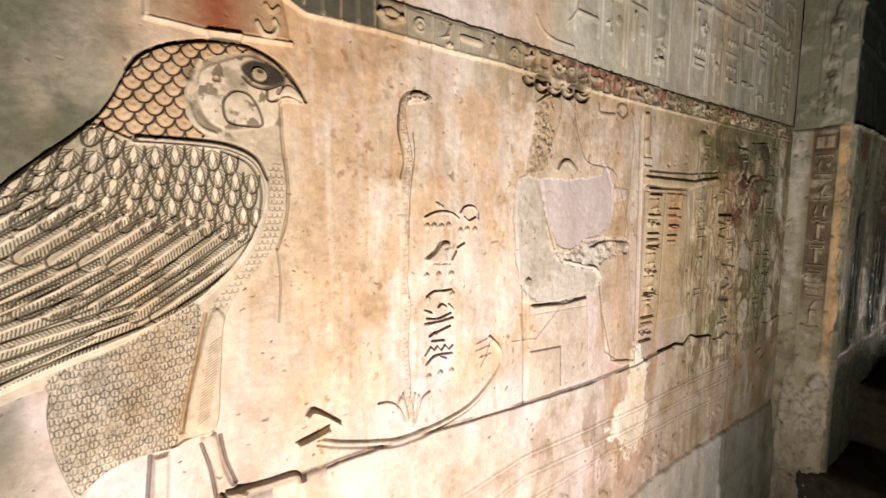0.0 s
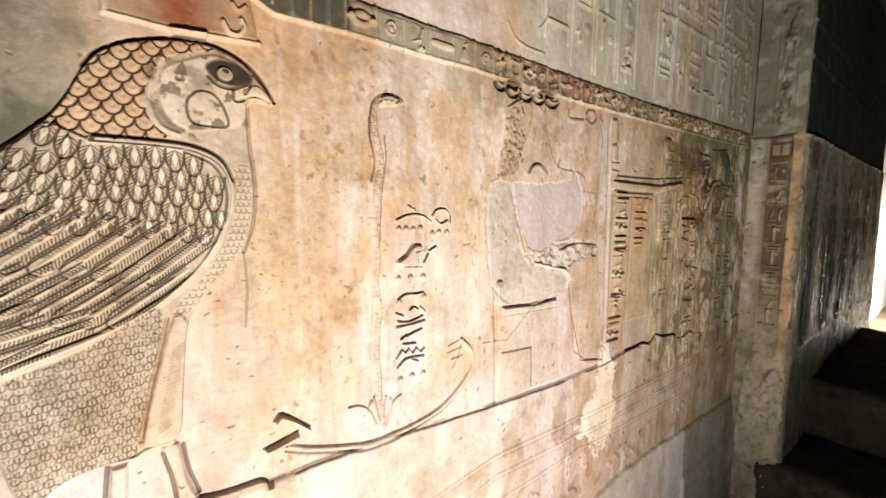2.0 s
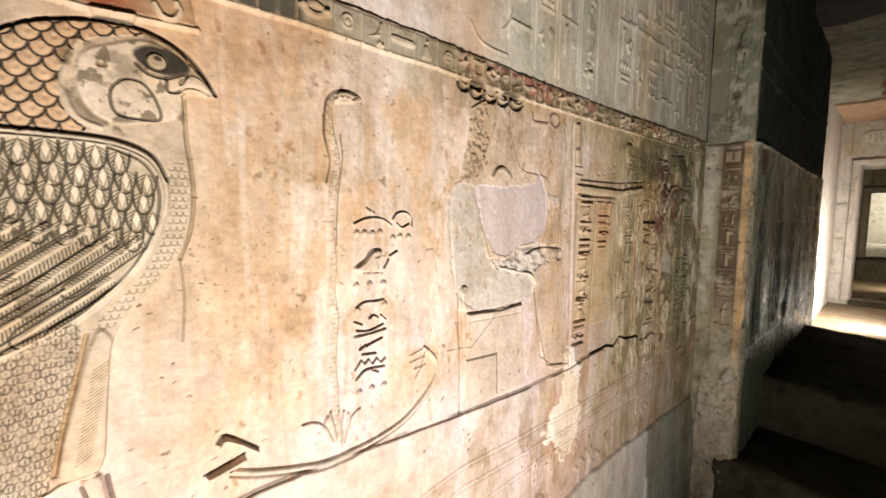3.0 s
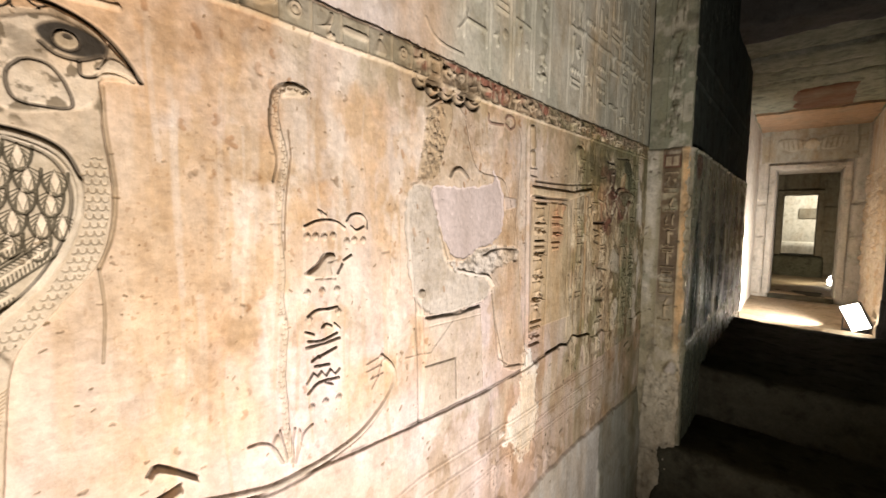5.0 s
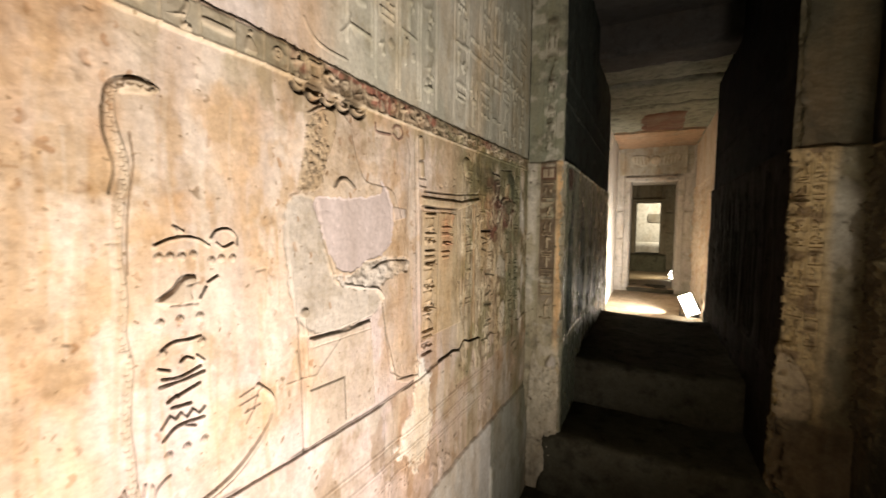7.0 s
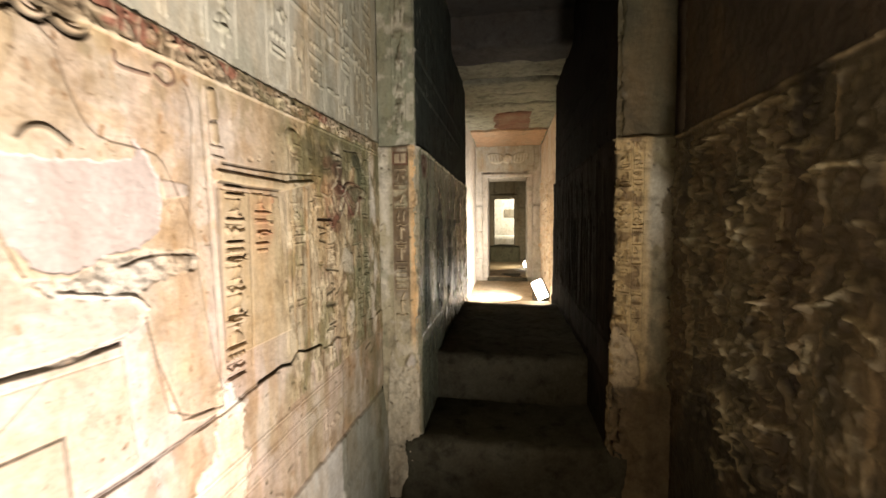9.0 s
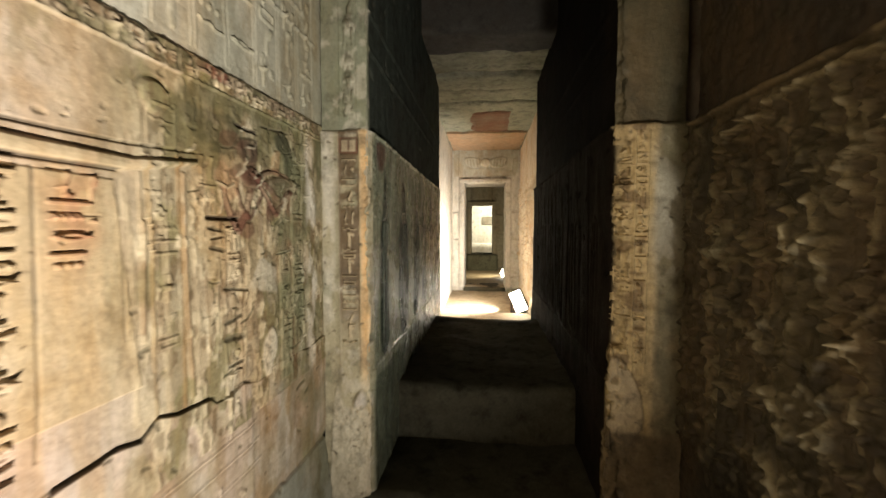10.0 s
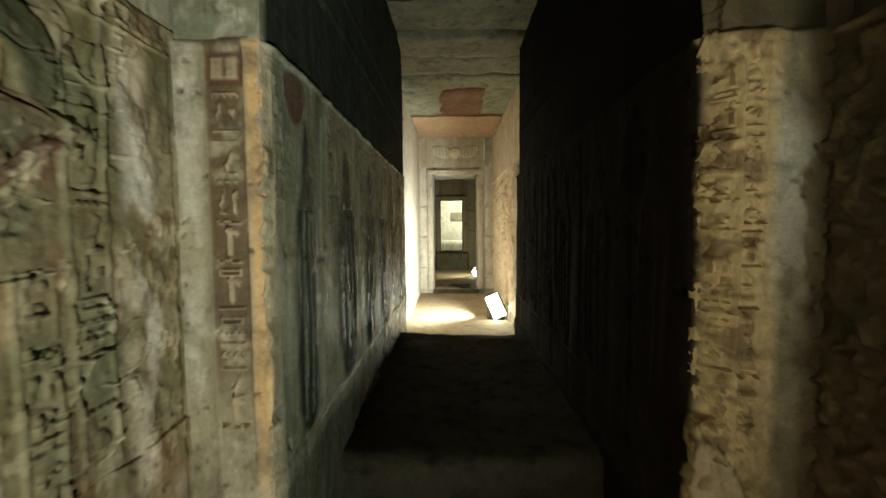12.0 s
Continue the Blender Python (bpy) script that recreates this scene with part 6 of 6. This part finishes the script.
R.fill(ring(2.805, 1.515, 0.05, 0.055), 0.02, 0.02, 0.01, (0.20, 0.18, 0.10), 0.7)
R.line(ring(2.805, 1.515, 0.055, 0.060, 60, 190), 0.009, 0.014, (0.34, 0.32, 0.20), 0.8, 0.2)
for pts in ([(2.75, 1.885), (2.66, 1.905), (2.57, 1.895)], [(2.56, 1.93), (2.40, 1.945), (2.20, 1.95)], [(2.34, 1.50), (2.37, 1.58), (2.40, 1.66)], [(2.46, 1.50), (2.44, 1.58), (2.47, 1.63)], [(2.28, 1.66), (2.31, 1.72), (2.27, 1.75)], [(2.15, 1.70), (2.05, 1.72), (1.95, 1.715)]):
    R.line(curve(pts), 0.012, 0.022, (0.30, 0.26, 0.15), 0.85, 0.25)
R.line(curve([(2.115, 1.15), (2.08, 1.35), (2.02, 1.52)]), 0.020, 0.006, (0.14, 0.11, 0.06), 0.8, 0.3)
pits(R, 220, r, 1.5, 3.05, 0.4, 2.0, 0.014, 0.014, (0.07, 0.06, 0.035))
wall_right = part("wall_right", box(1.0, 1.35, -1.3, 3.2, 0, 3.4), PLAIN_STONE)
tagged(wall_right, "dark battered limestone wall carved with standing figures", "wall", kind="structure")
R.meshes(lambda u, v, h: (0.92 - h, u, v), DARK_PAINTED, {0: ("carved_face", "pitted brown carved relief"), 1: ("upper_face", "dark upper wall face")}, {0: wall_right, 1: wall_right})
part("rear_face", box(0.92, 1.0, -1.3, 0.6, 0, 3.4), PLAIN_STONE, wall_right)

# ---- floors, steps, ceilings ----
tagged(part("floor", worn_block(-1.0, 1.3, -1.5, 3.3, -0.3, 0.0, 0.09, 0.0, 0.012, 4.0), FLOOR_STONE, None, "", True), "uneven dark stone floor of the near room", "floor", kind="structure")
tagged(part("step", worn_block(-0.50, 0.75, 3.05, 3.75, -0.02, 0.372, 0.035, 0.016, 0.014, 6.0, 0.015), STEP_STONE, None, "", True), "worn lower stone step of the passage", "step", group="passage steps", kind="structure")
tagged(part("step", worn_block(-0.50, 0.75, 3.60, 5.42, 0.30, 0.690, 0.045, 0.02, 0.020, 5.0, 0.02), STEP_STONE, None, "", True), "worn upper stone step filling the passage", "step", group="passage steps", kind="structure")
tagged(part("floor_second", worn_block(-1.0, 1.3, 5.36, 9.60, 0.0, 0.325, 0.12, 0.0, 0.010, 3.0), SANDY_STONE, None, "", True), "pale dusty stone floor of the second room", "floor", kind="structure")
tagged(part("floor_third", worn_block(-1.2, 1.4, 9.55, 18.0, 0.0, 0.40, 0.2, 0.0, 0.010, 3.0), SANDY_STONE, None, "", True), "sandy stone floor of the far rooms", "floor", kind="structure")
tagged(part("ceiling", worn_block(-1.0, 1.3, -1.5, 5.0, 3.4, 3.7, 0.15, 0.0, 0.02, 3.0), SHADED_STONE, None, "", True), "dark stone slab ceiling", "ceiling", kind="structure")
# the ceiling's dark front, its shade carried by a darker beam
tagged(part("lintel_passage", worn_block(-1.2, 1.4, 4.62, 5.04, 3.12, 3.6, 0.06, 0.02, 0.02, 5.0), SHADED_STONE, None, "", True), "sooty stone beam over the passage", "beam", kind="structure")
slabs = bmesh.new()
for k, (y0, y1, low) in enumerate(((5.05, 5.56, 3.150), (5.57, 6.04, 3.128), (6.05, 6.52, 3.146), (6.53, 8.10, 3.140), (8.11, 9.60, 3.132))):
    slab = worn_block(-1.2, 1.4, y0, y1, low, 3.6, 0.08, 0.018, 0.022, 6.0)
    held = bpy.data.meshes.new("slab")
    slab.to_mesh(held)
    slab.free()
    slabs.from_mesh(held)
    bpy.data.meshes.remove(held)
tagged(part("ceiling_second", slabs, CEILING_STONE, None, "", True), "mottled stone slab ceiling of the second room", "ceiling", kind="structure")
tagged(part("ceiling_third", box(-1.2, 1.4, 9.6, 18.0, 2.95, 3.4), CEILING_STONE), "plain ceiling of the far rooms", "ceiling", kind="structure")
part("red_patch", worn_block(-0.12, 0.46, 6.90, 8.02, 3.118, 3.17, 0.08, 0.03, 0.006, 6.0), stone("faded_red", (0.15, 0.070, 0.038), (0.20, 0.15, 0.10), 0.8), bpy.data.objects["ceiling_second"], "patch of faded red paint")

# warm bounced light on the ceiling's end, put in an ochre colour
part("ochre_patch", worn_block(-0.53, 0.77, 8.06, 9.50, 3.106, 3.17, 0.08, 0.012, 0.010, 6.0), stone("faded_ochre", (0.40, 0.26, 0.155), (0.30, 0.27, 0.20), 0.6, stretch=1.0), bpy.data.objects["ceiling_second"], "patch of faded ochre paint")

# ---- second room ----
tagged(part("wall_second_left", worn_block(-0.9, -0.545, 5.85, 9.6, 0.2, 3.3, 0.12, 0.0, 0.012, 4.0), PALE_STONE, None, "", True), "pale limestone wall of the second room", "wall", kind="structure")
tagged(part("wall_second_right", worn_block(0.79, 1.2, 5.85, 9.6, 0.2, 3.3, 0.12, 0.0, 0.012, 4.0), PALE_STONE, None, "", True), "carved pale limestone wall of the second room", "wall", kind="structure")
Q = Sheet(spaced((5.95, 9.45, 0.014, 0.02)), spaced((0.33, 3.1, 0.014, 0.014)), (0.50, 0.42, 0.32))
Q.H += 0.014 * (fbm(Q.U, Q.V, 5, 4) - 0.5) + 0.03 * smooth01((fbm(Q.U, Q.V, 9, 5) - 0.5) * 4) * (Q.V < 2.3)
Q.line([(5.95, 2.3), (9.45, 2.3)], 0.03, 0.03)
r = random.Random(8)
for k in range(10):
    sign_column(Q, 6.1 + 0.33 * k, 6.1 + 0.33 * k + 0.2, 0.9, 2.2, 0.02, r, None, 0, None, True, 0.1)
Q.meshes(lambda u, v, h: (0.775 - h, u, v), PAINTED, {0: ("carved_face", "battered carved relief")}, {0: bpy.data.objects["wall_second_right"]})


def doorway(name, y0, y1, x0, x1, z0, z1, top, material, label, half=1.2):
    """A wall across the way with an opening, a raised frame round it and a roll under its lintel."""
    wall = part(name, worn_block(-half, x0, y0, y1, z0 - 0.2, top, 0.16, 0.012, 0.008, 5.0), material, None, "", True)
    tagged(wall, label, "wall", kind="structure")
    part("side", worn_block(x1, half + 0.2, y0, y1, z0 - 0.2, top, 0.16, 0.012, 0.008, 5.0), material, wall, "", True)
    part("lintel", worn_block(x0 - 0.02, x1 + 0.02, y0 + 0.004, y1, z1, top, 0.12, 0.012, 0.008, 5.0), material, wall, "", True)
    for a, b, k in ((-half + 0.5, x0 - 0.11, 0), (x1 + 0.11, half - 0.3, 1)):
        for z_low, z_high, proud in ((z0 - 0.03, z0 + 0.42 - 0.2 * k, 0.024), (z0 + 0.43 - 0.2 * k, z0 + 0.98, 0.012), (z0 + 0.99, z0 + 1.52, 0.018), (z0 + 1.53, top - 0.5, 0.008)):
            part("block", worn_block(a, b, y0 - proud, y0 + 0.02, z_low, z_high, 0.05, 0.014, 0.008, 8.0, 0.02), material, wall, "", True)
    part("frame", box(x0 - 0.10, x0 - 0.015, y0 - 0.03, y0 + 0.05, z0, z1 + 0.10, 0.008), material, wall)
    part("frame", box(x1 + 0.015, x1 + 0.10, y0 - 0.03, y0 + 0.05, z0, z1 + 0.10, 0.008), material, wall)
    part("head_moulding", box(x0 - 0.10, x1 + 0.10, y0 - 0.045, y0 + 0.05, z1 + 0.02, z1 + 0.09, 0.012), material, wall)
    part("threshold", worn_block(x0 - 0.02, x1 + 0.02, y0 - 0.05, y1, z0 - 0.2, z0, 0.12, 0.012, 0.006, 5.0), FLOOR_STONE, wall, "", True)
    return wall


doorway("wall_second_end", 9.51, 10.25, -0.30, 0.50, 0.40, 2.46, 3.3, PALE_STONE, "limestone wall with a framed doorway")
lintel = Sheet(spaced((-0.52, 0.74, 0.012, 0.012)), spaced((2.60, 3.14, 0.012, 0.012)), (0.44, 0.42, 0.34))
lintel.H += 0.008 * (fbm(lintel.U, lintel.V, 9, 3) - 0.5)
lintel.fill(ring(0.11, 2.86, 0.10, 0.10), 0.022, 0.02, 0.01, (0.62, 0.58, 0.46), 0.8)
for side in (-1, 1):
    lintel.fill(curve([(0.11 + side * 0.08, 2.92), (0.11 + side * 0.24, 2.98), (0.11 + side * 0.42, 2.96), (0.11 + side * 0.38, 2.82), (0.11 + side * 0.22, 2.76), (0.11 + side * 0.08, 2.80)], 4, True), 0.018, 0.02, 0.0, (0.58, 0.55, 0.44), 0.7, None, 0.01)
    for k in range(5):
        lintel.line([(0.11 + side * (0.12 + 0.06 * k), 2.94), (0.11 + side * (0.10 + 0.06 * k), 2.79)], 0.012, -0.010, (0.25, 0.23, 0.17), 0.6)
    lintel.line([(0.11 + side * 0.52, 2.62), (0.11 + side * 0.52, 3.12)], 0.02, 0.02)
lintel.meshes(lambda u, v, h: (u, 9.500 - h, v), PAINTED, {0: ("lintel_relief", "worn winged disc carved on the lintel")}, {0: bpy.data.objects["wall_second_end"]})
doorway("wall_third_end", 13.0, 13.7, -0.29, 0.30, 0.46, 2.24, 3.2, PLAIN_STONE, "far limestone wall with a narrow doorway")
tagged(part("step", worn_block(-0.42, 0.46, 12.72, 13.75, 0.30, 0.85, 0.08, 0.03, 0.014, 5.0), STEP_STONE, None, "", True), "high dark stone step in the far doorway", "step", group="far steps", kind="structure")
tagged(part("wall_third_left", worn_block(-0.9, -0.62, 10.25, 13.0, 0.3, 3.1, 0.2, 0.0, 0.012, 4.0), PLAIN_STONE, None, "", True), "dim limestone wall of the third room", "wall", kind="structure")
tagged(part("wall_third_right", worn_block(0.72, 1.1, 10.25, 13.0, 0.3, 3.1, 0.2, 0.0, 0.012, 4.0), PLAIN_STONE, None, "", True), "dim limestone wall of the third room", "wall", kind="structure")
tagged(part("wall_last", worn_block(-1.4, 1.6, 17.0, 17.3, 0.3, 3.2, 0.2, 0.0, 0.012, 4.0), PALE_STONE, None, "", True), "pale end wall of the last room", "wall", kind="structure")
tagged(part("wall_last_left", box(-1.4, -1.2, 13.7, 17.0, 0.3, 3.2), PALE_STONE), "pale side wall of the last room", "wall", kind="structure")
tagged(part("wall_last_right", box(1.4, 1.6, 13.7, 17.0, 0.3, 3.2), PALE_STONE), "pale side wall of the last room", "wall", kind="structure")
tagged(part("dark_niche_panel", box(-0.02, 0.40, 16.955, 17.02, 1.72, 2.02, 0.01), PLAIN_STONE), "dark square panel set in the pale end wall", "panel", kind="structure")
tagged(part("stone_bench", worn_block(-0.7, 0.7, 15.9, 16.6, 0.39, 1.04, 0.12, 0.02, 0.012, 5.0), PALE_STONE, None, "", True), "low pale stone block before the end wall", "stone block")


# ---- floor floods ----
def flood(x, y, z, turn, tilt, w=0.36, h=0.24, roll=0.0):
    lamp = new("floor_light")
    lamp.matrix_world = pose(x, y, z, 0, 0, turn)
    tagged(lamp, "boxy floor floodlight glowing warm white, tilted up on a bracket", "lamp", group="floor floodlights")
    head = Matrix.Translation((0, 0, 0.01 + h / 2)) @ pose(0, 0, 0, tilt, roll, 0)
    bm = bmesh.new()
    add_box(bm, -w / 2, w / 2, 0.012, 0.09, -h / 2, h / 2, 0.012)
    for i in range(6):
        add_box(bm, -w / 2 + 0.03 + i * (w - 0.06) / 5 - 0.004, -w / 2 + 0.03 + i * (w - 0.06) / 5 + 0.004, 0.085, 0.115, -h / 2 + 0.02, h / 2 - 0.02)
    bm.transform(head)
    body = part("housing", bm, LAMP_METAL, lamp)
    bm = box(-w / 2 + 0.015, w / 2 - 0.015, 0.004, 0.014, -h / 2 + 0.015, h / 2 - 0.015, 0.003)
    bm.transform(head)
    part("glass", bm, GLOW, body, "glowing front glass")
    bm = bmesh.new()
    for sx in (-1, 1):
        add_box(bm, sx * (w / 2 + 0.01) - 0.006, sx * (w / 2 + 0.01) + 0.006, 0.03, 0.07, 0.0, 0.19, 0.003)
    add_box(bm, -w / 2 - 0.016, w / 2 + 0.016, 0.0, 0.10, 0.0, 0.012, 0.003)
    part("bracket", bm, LAMP_METAL, lamp)
    return lamp


flood(0.60, 7.40, 0.325, -14, -6, 0.20, 0.33, -26)
flood(0.55, 11.15, 0.40, -60, -30, 0.16, 0.16)
flood(0.55, 11.75, 0.40, -60, -30, 0.16, 0.16)
